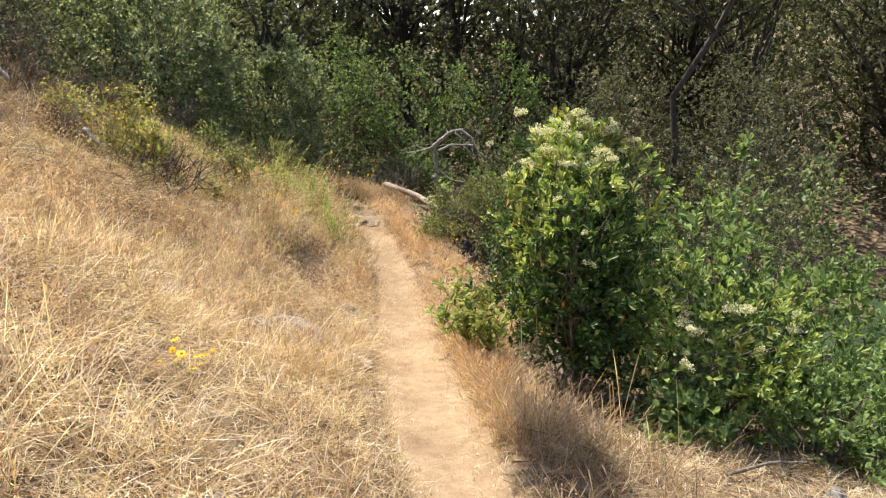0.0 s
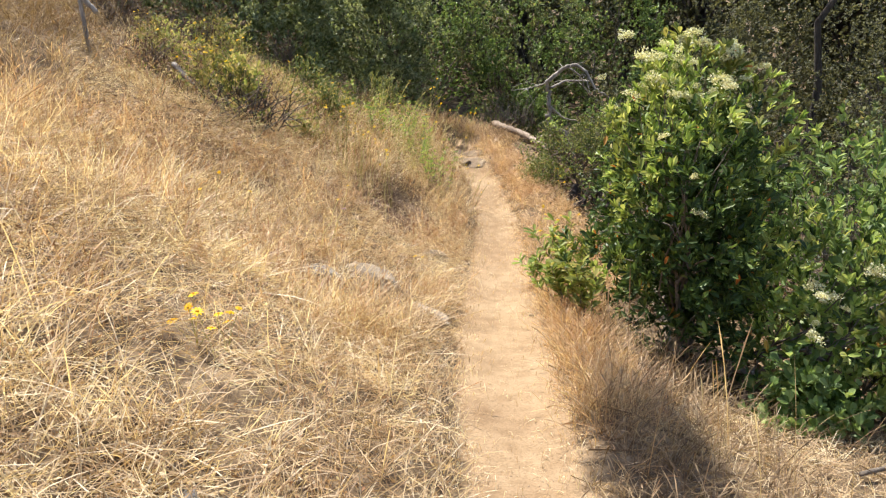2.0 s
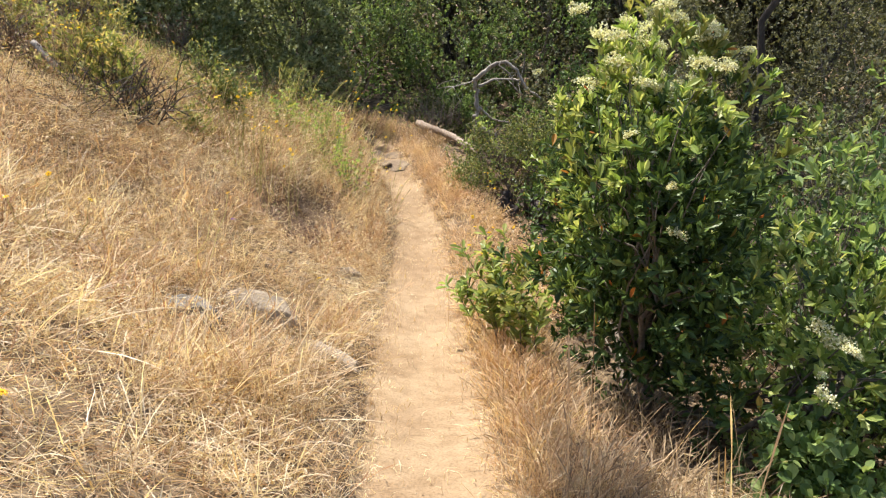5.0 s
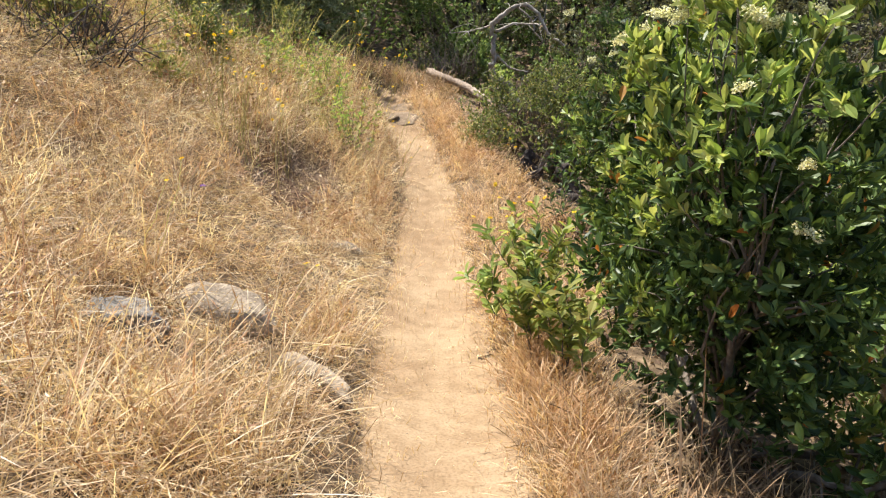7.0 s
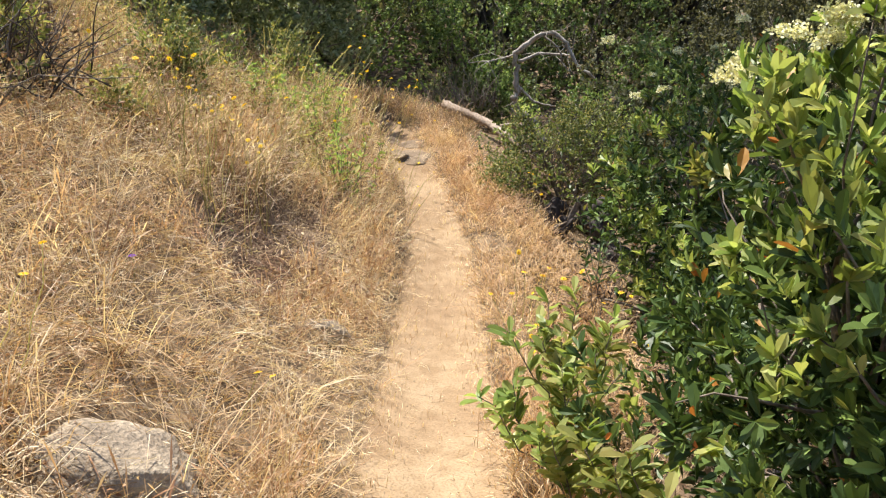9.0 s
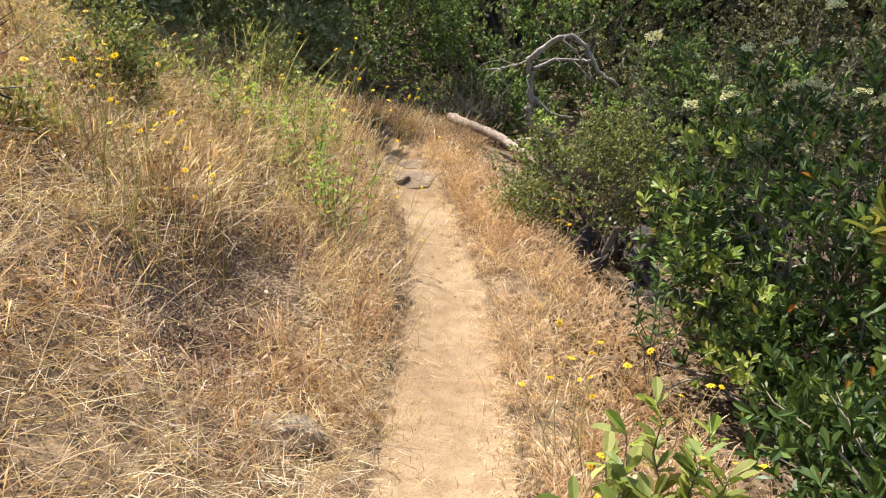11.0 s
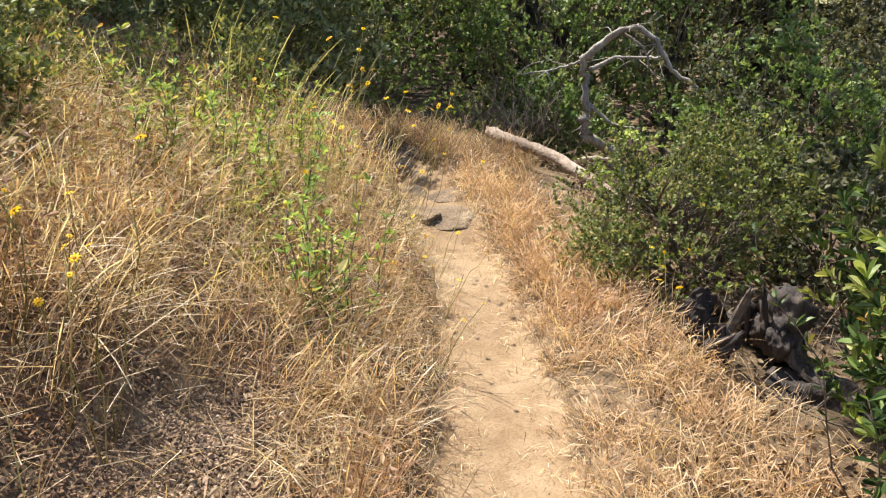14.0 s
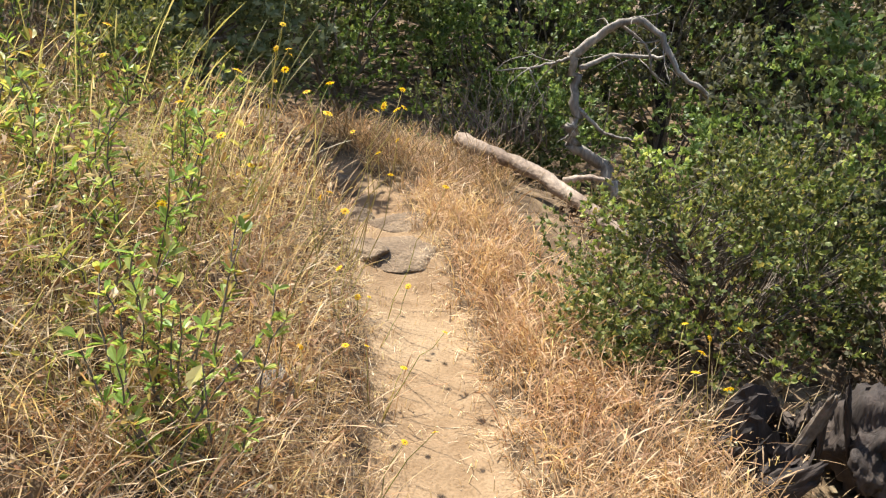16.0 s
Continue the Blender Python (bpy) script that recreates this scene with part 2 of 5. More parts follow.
def height(x, y):
    x, y = np.asarray(x, float), np.asarray(y, float)
    z = np.interp(y, TRAIL_Y, TRAIL_Z)
    left, right = np.interp(y, EDGE_Y, EDGE_L), np.interp(y, EDGE_Y, EDGE_R)
    dl, dr = np.maximum(left - x, 0), np.maximum(x - right, 0)
    far = np.clip((y - 11.5) / 2.5, 0, 1)
    steep = np.interp(y, [0, 2, 4, 5, 6.4, 7, 8.6, 11], [0.52, 0.52, 0.40, 0.45, 0.78, 0.68, 0.66, 0.5])
    shelf = np.interp(y, [0, 4, 5.2, 6.4, 7.2, 8.2], [0.0, 0.03, 0.12, 0.33, 0.15, 0.0])
    far_slope = 0.45 * (1 - far) + 0.28 * far
    de = np.maximum(dl - shelf, 0)
    z = z + steep * np.minimum(de, 1.1) * (1 - 0.4 * far) + far_slope * np.clip(de - 1.1, 0, 8) + 0.05 * (1 - np.exp(-dl / 0.12)) + 0.22 * np.clip(dl - 9, 0, 60)
    fall = 0.02 * np.minimum(dr, 0.3) + 0.22 * np.clip(dr - 0.3, 0, 2.4) + 0.50 * np.clip(dr - 2.7, 0, 3.2) * (1 - 0.75 * far * np.clip((10.5 - dr) / 3, 0, 1))
    z = z - fall + 0.03 * (1 - np.exp(-dr / 0.1))
    z = z + 0.28 * np.clip(x - 13, 0, 60) + 0.10 * np.clip(y - 16, 0, 60) + 0.12 * np.clip(-5 - y, 0, 60)
    off = np.clip((dl + dr) / 0.35, 0, 1)
    z = z + off * (0.035 * waves(x, y, 2.6, 3) + 0.018 * waves(x, y, 8.0, 4)) + (1 - off) * 0.005 * waves(x, y, 4.0, 5)
    slump = np.exp(-((x + 0.90) / 0.20) ** 2 - ((y - 7.30) / 0.42) ** 2) + np.exp(-((x + 0.95) / 0.24) ** 2 - ((y - 6.60) / 0.30) ** 2)
    z = z - slump * (0.09 + 0.05 * waves(x, y, 14.0, 6))
    return z - 0.03 * np.exp(-((x - (left + right) / 2) / 0.2) ** 2)


def trodden(x, y):
    left, right = np.interp(y, EDGE_Y, EDGE_L), np.interp(y, EDGE_Y, EDGE_R)
    d = np.minimum(x - left, right - x)
    return np.clip(0.5 + d / 0.16, 0, 1)


# ---- mesh helpers ----
def mesh_of(name, verts, tris=None, quads=None, smooth=False):
    me = bpy.data.meshes.new(name)
    verts = np.asarray(verts, np.float32).reshape(-1, 3)
    parts = [np.asarray(f, np.int32) for f in (tris, quads) if f is not None and len(f)]
    total = np.concatenate([np.full(len(f), f.shape[1], np.int32) for f in parts])
    loops = np.concatenate([f.ravel() for f in parts])
    me.vertices.add(len(verts))
    me.vertices.foreach_set("co", verts.ravel())
    me.loops.add(len(loops))
    me.loops.foreach_set("vertex_index", loops)
    me.polygons.add(len(total))
    me.polygons.foreach_set("loop_start", np.concatenate([[0], np.cumsum(total)[:-1]]).astype(np.int32))
    me.polygons.foreach_set("loop_total", total)
    me.update(calc_edges=True)
    me.polygons.foreach_set("use_smooth", np.full(len(total), smooth))
    return me


def part(name, me, mat, parent=None, label="", kind=""):
    ob = new(name, me)
    if not me.materials:
        me.materials.append(mat)
    if parent is not None:
        ob.parent = parent
    if label or kind:
        tagged(ob, label, kind=kind)
    return ob


def thing(name, at, label, category, group="", kind=""):
    ob = new(name)
    ob.location = at
    ob.empty_display_size = 0.1
    return tagged(ob, label, category, group, kind)


def unit(v):
    return v / np.maximum(np.linalg.norm(v, axis=-1, keepdims=True), 1e-9)


def stamp(template, tris, base, X, Y, Z, scale):
    """Many copies of a small shape, each in its own axes."""
    v = np.asarray(template, float)
    s = np.asarray(scale, float).reshape(len(base), 1, -1)
    t = v[None] * s
    out = base[:, None] + t[..., :1] * X[:, None] + t[..., 1:2] * Y[:, None] + t[..., 2:] * Z[:, None]
    f = np.asarray(tris)[None] + (np.arange(len(base)) * len(v))[:, None, None]
    return out.reshape(-1, 3), f.reshape(-1, np.asarray(tris).shape[1])


LEAF = [(0, 0, 0), (-.26, .28, .05), (0, .30, -.03), (.26, .28, .05), (-.46, .62, .05), (0, .62, -.05), (.46, .62, .05), (0, 1, -.10), (-.30, .88, 0.0), (.30, .88, 0.0)]
LEAF_T = [(0, 2, 1), (0, 3, 2), (1, 2, 5), (1, 5, 4), (2, 3, 6), (2, 6, 5), (4, 5, 8), (5, 6, 9), (5, 7, 8), (5, 9, 7)]
CHIP = [(0, 0, 0), (-.45, .5, .08), (.45, .5, .08), (0, 1, -.05)]
CHIP_T = [(0, 2, 1), (1, 2, 3)]


def any_side(d, r):
    p = unit(np.cross(d, r.normal(size=d.shape)))
    return p


def rosettes(tips, dirs, k, length, width, r, spread=(0.4, 1.2), back=0.9, shape=LEAF, tris=LEAF_T):
    """Whorls of leaves about the ends of twigs."""
    n = len(tips) * k
    P, D = np.repeat(tips, k, 0), np.repeat(unit(dirs), k, 0)
    th = r.uniform(*spread, n)[:, None]
    Y = unit(D * np.cos(th) + any_side(D, r) * np.sin(th) + np.array([0, 0, 0.12]))
    Z = unit(D - (D * Y).sum(1, keepdims=True) * Y + r.normal(scale=0.25, size=(n, 3)))
    X = unit(np.cross(Y, Z))
    Z = np.cross(X, Y)
    L = length * r.uniform(0.6, 1.25, n)
    base = P - D * (r.uniform(0, 1, n) ** 1.4 * back * length)[:, None]
    return stamp(shape, tris, base, X, Y, Z, np.stack([L * width, L, L], 1))


def join(pieces):
    vs, fs, n = [], [], 0
    for v, f in pieces:
        vs.append(v)
        fs.append(np.asarray(f) + n)
        n += len(v)
    return np.concatenate(vs), np.concatenate(fs)


def tube(points, radii, sides=6, r=None, rough=0.0):
    """A tapered limb along a line of points; verts and quads."""
    p = np.asarray(points, float)
    n = len(p)
    rad = np.broadcast_to(np.asarray(radii, float), (n,))
    d = unit(np.gradient(p, axis=0))
    ref = np.array([0.31, 0.17, 0.93]) if abs(d[0, 2]) < 0.9 else np.array([1.0, 0.1, 0])
    X = unit(np.cross(d, ref))
    Y = np.cross(d, X)
    a = np.arange(sides) * 2 * np.pi / sides
    w = rad[:, None] * (1 + (r.normal(scale=rough, size=(n, sides)) if r is not None and rough else np.zeros((n, sides))))
    v = p[:, None] + w[..., None] * (np.cos(a)[None, :, None] * X[:, None] + np.sin(a)[None, :, None] * Y[:, None])
    i = np.arange(n - 1)[:, None] * sides + np.arange(sides)[None]
    j = np.arange(n - 1)[:, None] * sides + (np.arange(sides)[None] + 1) % sides
    q = np.stack([i, j, j + sides, i + sides], -1).reshape(-1, 4)
    tip = np.array([p[-1] + d[-1] * rad[-1] * 0.5])
    v = np.concatenate([v.reshape(-1, 3), tip, p[:1]])
    k = n * sides
    e = (n - 1) * sides
    caps = [(e + s, e + (s + 1) % sides, k, k) for s in range(sides)] + [((s + 1) % sides, s, k + 1, k + 1) for s in range(sides)]
    return v, np.concatenate([q, np.array(caps)])


def tube_mesh(name, tubes, smooth=True):
    v, q = join(tubes)
    flat = q[:, 2] == q[:, 3]
    return mesh_of(name, v, q[flat][:, :3], q[~flat], smooth)


def bend(a, b, n, sag, r):
    """A wandering line from a to b."""
    t = np.linspace(0, 1, n)[:, None]
    p = np.asarray(a) * (1 - t) + np.asarray(b) * t
    length = np.linalg.norm(np.asarray(b) - np.asarray(a))
    w = np.cumsum(r.normal(scale=0.09 * length / math.sqrt(n), size=(n, 3)), 0)
    return p + (w - w[0] - t * (w[-1] - w[0])) + np.sin(np.pi * t) * np.array([0, 0, sag * length])


# ---- ground ----
def spaced(lo, hi, near_lo, near_hi, step, grow):
    mid = np.arange(near_lo, near_hi, step)
    up, s, v = [], step, near_hi
    while v < hi:
        up.append(v)
        s *= grow
        v += s
    dn, s, v = [], step, near_lo - step
    while v > lo:
        dn.append(v)
        s *= grow
        v -= s
    return np.array(sorted(dn + list(mid) + up + [lo, hi]))


gx = spaced(-160, 160, -2.2, 2.4, 0.042, 1.13)
gy = spaced(-120, 220, -1.5, 11.5, 0.05, 1.13)
GX, GY = np.meshgrid(gx, gy)
GZ = height(GX, GY)
nx, ny = len(gx), len(gy)
ii = (np.arange(ny - 1)[:, None] * nx + np.arange(nx - 1)[None]).ravel()
gm = mesh_of("ground", np.stack([GX, GY, GZ], -1), None, np.stack([ii, ii + 1, ii + nx + 1, ii + nx], 1), True)
gm.attributes.new("trodden", "FLOAT", "POINT").data.foreach_set("value", trodden(GX, GY).astype(np.float32).ravel())
ground = part("ground", gm, GROUND)
tagged(ground, "dry hillside with a pale trodden dirt trail", "ground", kind="structure")
wm = mesh_of("water", [(2.6, -40, -1.80), (18, -40, -1.80), (18, 60, -1.80), (2.6, 60, -1.80)], None, [(0, 1, 2, 3)])
water = part("water", wm, WATER)
tagged(water, "still green creek below the bank", "water", kind="structure")


# ---- grass ----
def blades(x, y, length, width, lean, heading, r, droop=0.9, head=0.0, lift=0.0):
    """Curved tapering blades rooted on the ground; head widens them near the end into a seed spike."""
    n = len(x)
    lift = np.broadcast_to(lift, (n,))
    root = np.stack([x, y, height(x, y) - 0.01 + lift], 1)
    h = np.stack([np.cos(heading), np.sin(heading), np.zeros(n)], 1)
    side = np.stack([-np.sin(heading), np.cos(heading), np.zeros(n)], 1)
    width = width * 1.18
    side = unit(side + r.normal(scale=0.5, size=(n, 3)))
    ts = np.array([0, 0.35, 0.68, 0.86, 1.0])
    prof = np.array([1.0, 0.9, 0.7, 0.7 + head, 0.12])
    rows = []
    a0, a1 = lean, lean + droop
    pos, last = root, 0.0
    for t, w in zip(ts, prof):
        ang = a0 + (a1 - a0) * ((t + last) / 2)
        step = (t - last) * length
        pos = pos + h * (np.sin(ang) * step)[:, None] + np.array([0, 0, 1]) * (np.cos(ang) * step)[:, None]
        last = t
        rows.append(pos - side * (width * w / 2)[:, None])
        rows.append(pos + side * (width * w / 2)[:, None])
    v = np.stack(rows, 1)
    low = height(v[..., 0], v[..., 1]) + 0.012 + lift[:, None]
    v[..., 2] = np.where(np.arange(10)[None] > 1, np.maximum(v[..., 2], low + r.uniform(0, 0.03, n)[:, None]), v[..., 2])
    quad = np.array([(0, 1, 3, 2), (2, 3, 5, 4), (4, 5, 7, 6), (6, 7, 9, 8)])
    f = quad[None] + (np.arange(n) * 10)[:, None, None]
    return v.reshape(-1, 3), f.reshape(-1, 4)


def scatter(n, x0, x1, y0, y1, keep, r):
    """Points in a stretch of the plan, thinned by keep(x, y), a chance from 0 to 1."""
    x, y = r.uniform(x0, x1, n), r.uniform(y0, y1, n)
    ok = r.uniform(0, 1, n) < keep(x, y)
    return x[ok], y[ok]


def clumped(n, per, spread, x0, x1, y0, y1, keep, r):
    cx, cy = scatter(n, x0, x1, y0, y1, keep, r)
    hd = r.uniform(0, 6.28, len(cx))
    x = np.repeat(cx, per) + r.normal(scale=spread, size=len(cx) * per)
    y = np.repeat(cy, per) + r.normal(scale=spread, size=len(cx) * per)
    return x, y, np.repeat(hd, per)


def off_trail(x, y, gap=0.0):
    left, right = np.interp(y, EDGE_Y, EDGE_L), np.interp(y, EDGE_Y, EDGE_R)
    return np.maximum(left - x, x - right) > gap


def left_of(x, y):
    return np.interp(y, EDGE_Y, EDGE_L) - x


def right_of(x, y):
    return x - np.interp(y, EDGE_Y, EDGE_R)


def grass(name, label, mat, sets):
    v, q = join(sets)
    ob = part(name, mesh_of(name, v, None, q), mat)
    return tagged(ob, label, "grass", kind="stuff")


def soil_gap(x, y):
    """Where crumbling bare soil breaks the grass."""
    a = ((x + 0.93) / 0.30) ** 2 + ((y - 7.35) / 0.50) ** 2
    b = ((x + 0.98) / 0.34) ** 2 + ((y - 6.60) / 0.40) ** 2
    c = ((x + 0.70) / 0.24) ** 2 + ((y - 4.15) / 0.30) ** 2
    d = ((x + 0.90) / 0.20) ** 2 + ((y - 3.68) / 0.20) ** 2
    e = ((x + 0.31) / 0.22) ** 2 + ((y - 3.92) / 0.24) ** 2
    bare = np.where(np.minimum(np.minimum(c, d), e) < 0.9, 0.16, 1.0)
    return bare * np.clip(np.minimum(a, b) - 0.45 + 0.7 * waves(x, y, 8, 51), 0.03, 1.0)


def seeds(x, y, rise, size, r):
    """Loose seed husks caught among the stalks."""
    n = len(x)
    base = np.stack([x, y, height(x, y) + rise], 1)
    Y = unit(r.normal(size=(n, 3)))
    X = any_side(Y, r)
    return stamp(CHIP, [(0, 2, 3, 1)], base, X, Y, np.cross(X, Y), np.stack([size * 0.5, size, size], 1))


def sticks(x, y, rise, length, width, r):
    """Short broken stems lying every way."""
    n = len(x)
    base = np.stack([x, y, height(x, y) + rise], 1)
    Y = unit(r.normal(size=(n, 3)) * np.array([1, 1, 0.45]))
    X = any_side(Y, r)
    return stamp([(-.5, -.5, 0), (.5, -.5, 0), (.25, .5, 0), (-.25, .5, 0)], [(0, 1, 2, 3)], base, X, Y, np.cross(X, Y), np.stack([width, length, length], 1))


def make_grass():
    r = np.random.default_rng(11)
    # pale straw, lodged and tangled on the near bank
    def pale(x, y):
        d = left_of(x, y)
        return np.clip(d / 0.25, 0, 1) * (1 - 0.4 * np.clip((-0.9 - x) / 0.5, 0, 1) * np.clip((3.2 - y) / 0.8, 0, 1)) * np.clip(np.clip((5.9 - y) / 1.6, 0.2, 1) + 1.0 * np.clip((y - 7.2) / 0.8, 0, 1), 0, 1) * (1 - 0.6 * np.clip((-1.4 - x) / 0.4, 0, 1) * np.clip((y - 4.8) / 0.8, 0, 1)) * np.clip(0.7 + 0.55 * waves(x, y, 2.2, 21), 0.12, 1) * np.clip(0.7 + 0.8 * waves(x, y, 9.0, 22), 0.2, 1) * soil_gap(x, y)
    sets = []
    x, y, hd = clumped(4600, 15, 0.04, -4.2, 0.1, 0.2, 8.8, pale, r)
    flow = hd + r.normal(scale=0.95, size=len(x)) - 0.5 * np.sin(hd)
    sets.append(blades(x, y, r.uniform(0.10, 0.36, len(x)), r.uniform(0.002, 0.0046, len(x)), r.uniform(0.1, 1.45, len(x)), flow, r, r.uniform(0.1, 1.2, len(x))))
    x, y, hd = clumped(380, 20, 0.06, -3.4, -0.2, 0.5, 7.6, pale, r)
    flow = -0.3 + 1.8 * np.sin(hd) + r.normal(scale=0.75, size=len(x))
    sets.append(blades(x, y, r.uniform(0.22, 0.55, len(x)), r.uniform(0.0024, 0.0052, len(x)), r.uniform(0.3, 1.45, len(x)), flow, r, r.uniform(0.0, 0.8, len(x))))
    x, y = scatter(175000, -3.6, 0.14, 0.0, 10.5, lambda x, y: np.clip(left_of(x, y) / 0.15 + 0.3, 0, 1) * np.maximum(pale(x, y), 0.45 * soil_gap(x, y)), r)
    sets.append(sticks(x, y, r.uniform(0.005, 0.14, len(x)), r.uniform(0.03, 0.14, len(x)), r.uniform(0.0015, 0.0036, len(x)), r))
    x, y = scatter(42000, -3.4, 0.1, 0.2, 9.0, pale, r)
    sets.append(seeds(x, y, r.uniform(0.02, 0.17, len(x)), r.uniform(0.010, 0.026, len(x)), r))
    x, y = scatter(9000, 1.15, 3.4, 0.6, 3.0, lambda x, y: np.clip(0.6 + 0.5 * waves(x, y, 3, 27), 0, 1), r)
    sets.append(blades(x, y, r.uniform(0.06, 0.24, len(x)), r.uniform(0.002, 0.004, len(x)), r.uniform(0.6, 1.5, len(x)), r.uniform(0, 6.28, len(x)), r, 0.5))
    x, y = scatter(14000, 1.2, 3.5, 0.6, 3.1, lambda x, y: np.clip(0.6 + 0.5 * waves(x, y, 4, 28), 0, 1), r)
    sets.append(sticks(x, y, r.uniform(0.0, 0.05, len(x)), r.uniform(0.03, 0.14, len(x)), r.uniform(0.002, 0.004, len(x)), r))
    x, y = scatter(26000, -2.8, -0.05, 5.6, 10.8, lambda x, y: np.clip((left_of(x, y) + 0.05) / 0.2, 0, 1) * np.clip(0.6 + 0.6 * waves(x, y, 3.4, 29), 0.1, 1) * np.maximum(soil_gap(x, y), 0.35), r)
    sets.append(sticks(x, y, r.uniform(0.0, 0.26, len(x)), r.uniform(0.03, 0.16, len(x)), r.uniform(0.0014, 0.003, len(x)), r))
    # loose upright stalks over the upper bank
    x, y, hd = clumped(560, 7, 0.05, -2.4, -0.1, 7.4, 10.8, lambda x, y: np.clip((left_of(x, y) - 0.08) / 0.2, 0, 1) * np.clip(0.7 + 0.5 * waves(x, y, 2.4, 97), 0, 1) * soil_gap(x, y), r)
    sets.append(blades(x, y, r.uniform(0.12, 0.48, len(x)), r.uniform(0.0012, 0.0024, len(x)), r.uniform(0.0, 0.8, len(x)), hd + r.normal(scale=0.8, size=len(x)), r, 0.6, 0.9))
    # tall pale stalks where the bank meets the bend
    x, y, hd = clumped(13, 8, 0.10, -1.15, -0.6, 9.4, 10.3, lambda x, y: 1.0 + 0 * x, r)
    sets.append(blades(x, y, r.uniform(0.3, 0.72, len(x)), r.uniform(0.0020, 0.0034, len(x)), r.uniform(0.0, 0.35, len(x)), r.normal(scale=0.5, size=len(x)), r, 0.5, 0.5))
    grass("pale_grass", "pale straw-coloured dry grass matted on the bank", STRAW, sets)
    # upright russet brome
    def red(x, y):
        d = left_of(x, y)
        return np.clip(d / 0.10, 0, 1) * np.clip((y - 1.5) / 3.5, 0.14, 1) * (1 - 0.4 * np.clip((y - 7.6) / 0.8, 0, 1)) * (1 - 0.45 * np.clip((-1.4 - x) / 0.4, 0, 1) * np.clip((y - 4.8) / 0.8, 0, 1)) * np.clip(0.66 + 0.6 * waves(x, y, 1.7, 31), 0.15, 1) * np.clip(0.65 + 0.9 * waves(x, y, 8.0, 32), 0.06, 1) * soil_gap(x, y)
    sets = []
    x, y, hd = clumped(3700, 14, 0.04, -4.0, 0.0, 0.5, 11.2, red, r)
    sets.append(blades(x, y, r.uniform(0.12, 0.34, len(x)), r.uniform(0.0018, 0.0036, len(x)), r.uniform(0.0, 0.9, len(x)), hd + r.normal(scale=1.0, size=len(x)), r, r.uniform(0.0, 0.9, len(x)), 1.2))
    x, y = scatter(80000, -3.2, 0.06, 1.5, 11.5, lambda x, y: np.clip(left_of(x, y) / 0.2 + 0.25, 0, 1) * np.clip(0.35 + red(x, y), 0, 1) * soil_gap(x, y), r)
    sets.append(sticks(x, y, r.uniform(0.005, 0.12, len(x)), r.uniform(0.02, 0.09, len(x)), r.uniform(0.0014, 0.003, len(x)), r))
    x, y = scatter(34000, -2.8, 0.02, 0.5, 11.2, red, r)
    sets.append(seeds(x, y, r.uniform(0.02, 0.24, len(x)), r.uniform(0.010, 0.024, len(x)), r))
    x, y, hd = clumped(230, 14, 0.05, -1.4, 0.4, 11.0, 13.2, lambda x, y: np.where(off_trail(x, y, 0.02), 0.8, 0), r)
    sets.append(blades(x, y, r.uniform(0.10, 0.30, len(x)), r.uniform(0.002, 0.004, len(x)), r.uniform(0.0, 0.9, len(x)), hd + r.normal(scale=0.8, size=len(x)), r, 0.8, 0.6))
    x, y, hd = clumped(330, 14, 0.05, 0.0, 1.3, 8.8, 11.2, lambda x, y: np.clip(right_of(x, y) / 0.06, 0, 1) * np.clip((0.75 - right_of(x, y)) / 0.3, 0, 1), r)
    sets.append(blades(x, y, r.uniform(0.08, 0.26, len(x)), r.uniform(0.002, 0.0036, len(x)), r.uniform(0.0, 1.0, len(x)), hd + r.normal(scale=0.9, size=len(x)), r, 0.8, 0.9))
    grass("russet_grass", "reddish-brown dry brome grass with drooping seed heads", RUSSET, sets)
    # golden fringe on the creek side
    def gold(x, y):
        d = right_of(x, y)
        return np.clip(d / 0.06, 0, 1) * np.clip((0.45 + 0.65 * np.clip((y - 4.6) / 1.4, 0, 1) - 0.55 * np.clip((y - 9) / 1, 0, 1) - d) / 0.3, 0.02, 1) * np.clip((y - 1.8) / 1.5, 0.15, 1)
    sets = []
    x, y, hd = clumped(3000, 18, 0.045, -0.2, 2.0, 0.6, 11.6, gold, r)
    flow = hd + r.normal(scale=0.9, size=len(x))
    sets.append(blades(x, y, r.uniform(0.07, 0.25, len(x)), r.uniform(0.0018, 0.0036, len(x)), r.uniform(0.0, 1.0, len(x)), flow, r, 0.9, 1.1))
    x, y, hd = clumped(620, 14, 0.045, 0.55, 1.25, 2.2, 5.4, lambda x, y: np.clip(right_of(x, y) / 0.05, 0, 1) * np.clip((0.5 - right_of(x, y)) / 0.2, 0, 1), r)
    sets.append(blades(x, y, r.uniform(0.08, 0.30, len(x)), r.uniform(0.0016, 0.003, len(x)), r.uniform(0.0, 0.7, len(x)), hd + r.normal(scale=0.9, size=len(x)), r, 0.7, 1.0))
    x, y = scatter(26000, -0.2, 2.0, 0.6, 11.6, lambda x, y: gold(x, y) * 0.7, r)
    sets.append(seeds(x, y, r.uniform(0.01, 0.2, len(x)), r.uniform(0.008, 0.020, len(x)), r))
    x, y, hd = clumped(7, 2, 0.12, 0.85, 1.5, 1.6, 2.6, lambda x, y: 1.0 + 0 * x, r)
    sets.append(blades(x, y, r.uniform(0.5, 0.85, len(x)), np.full(len(x), 0.004), r.uniform(0.0, 0.3, len(x)), hd, r, 0.25, 0.6))
    grass("golden_grass", "dense golden dry grass fringing the trail", GOLD, sets)
    # duller growth among and beyond the rest
    sets = []
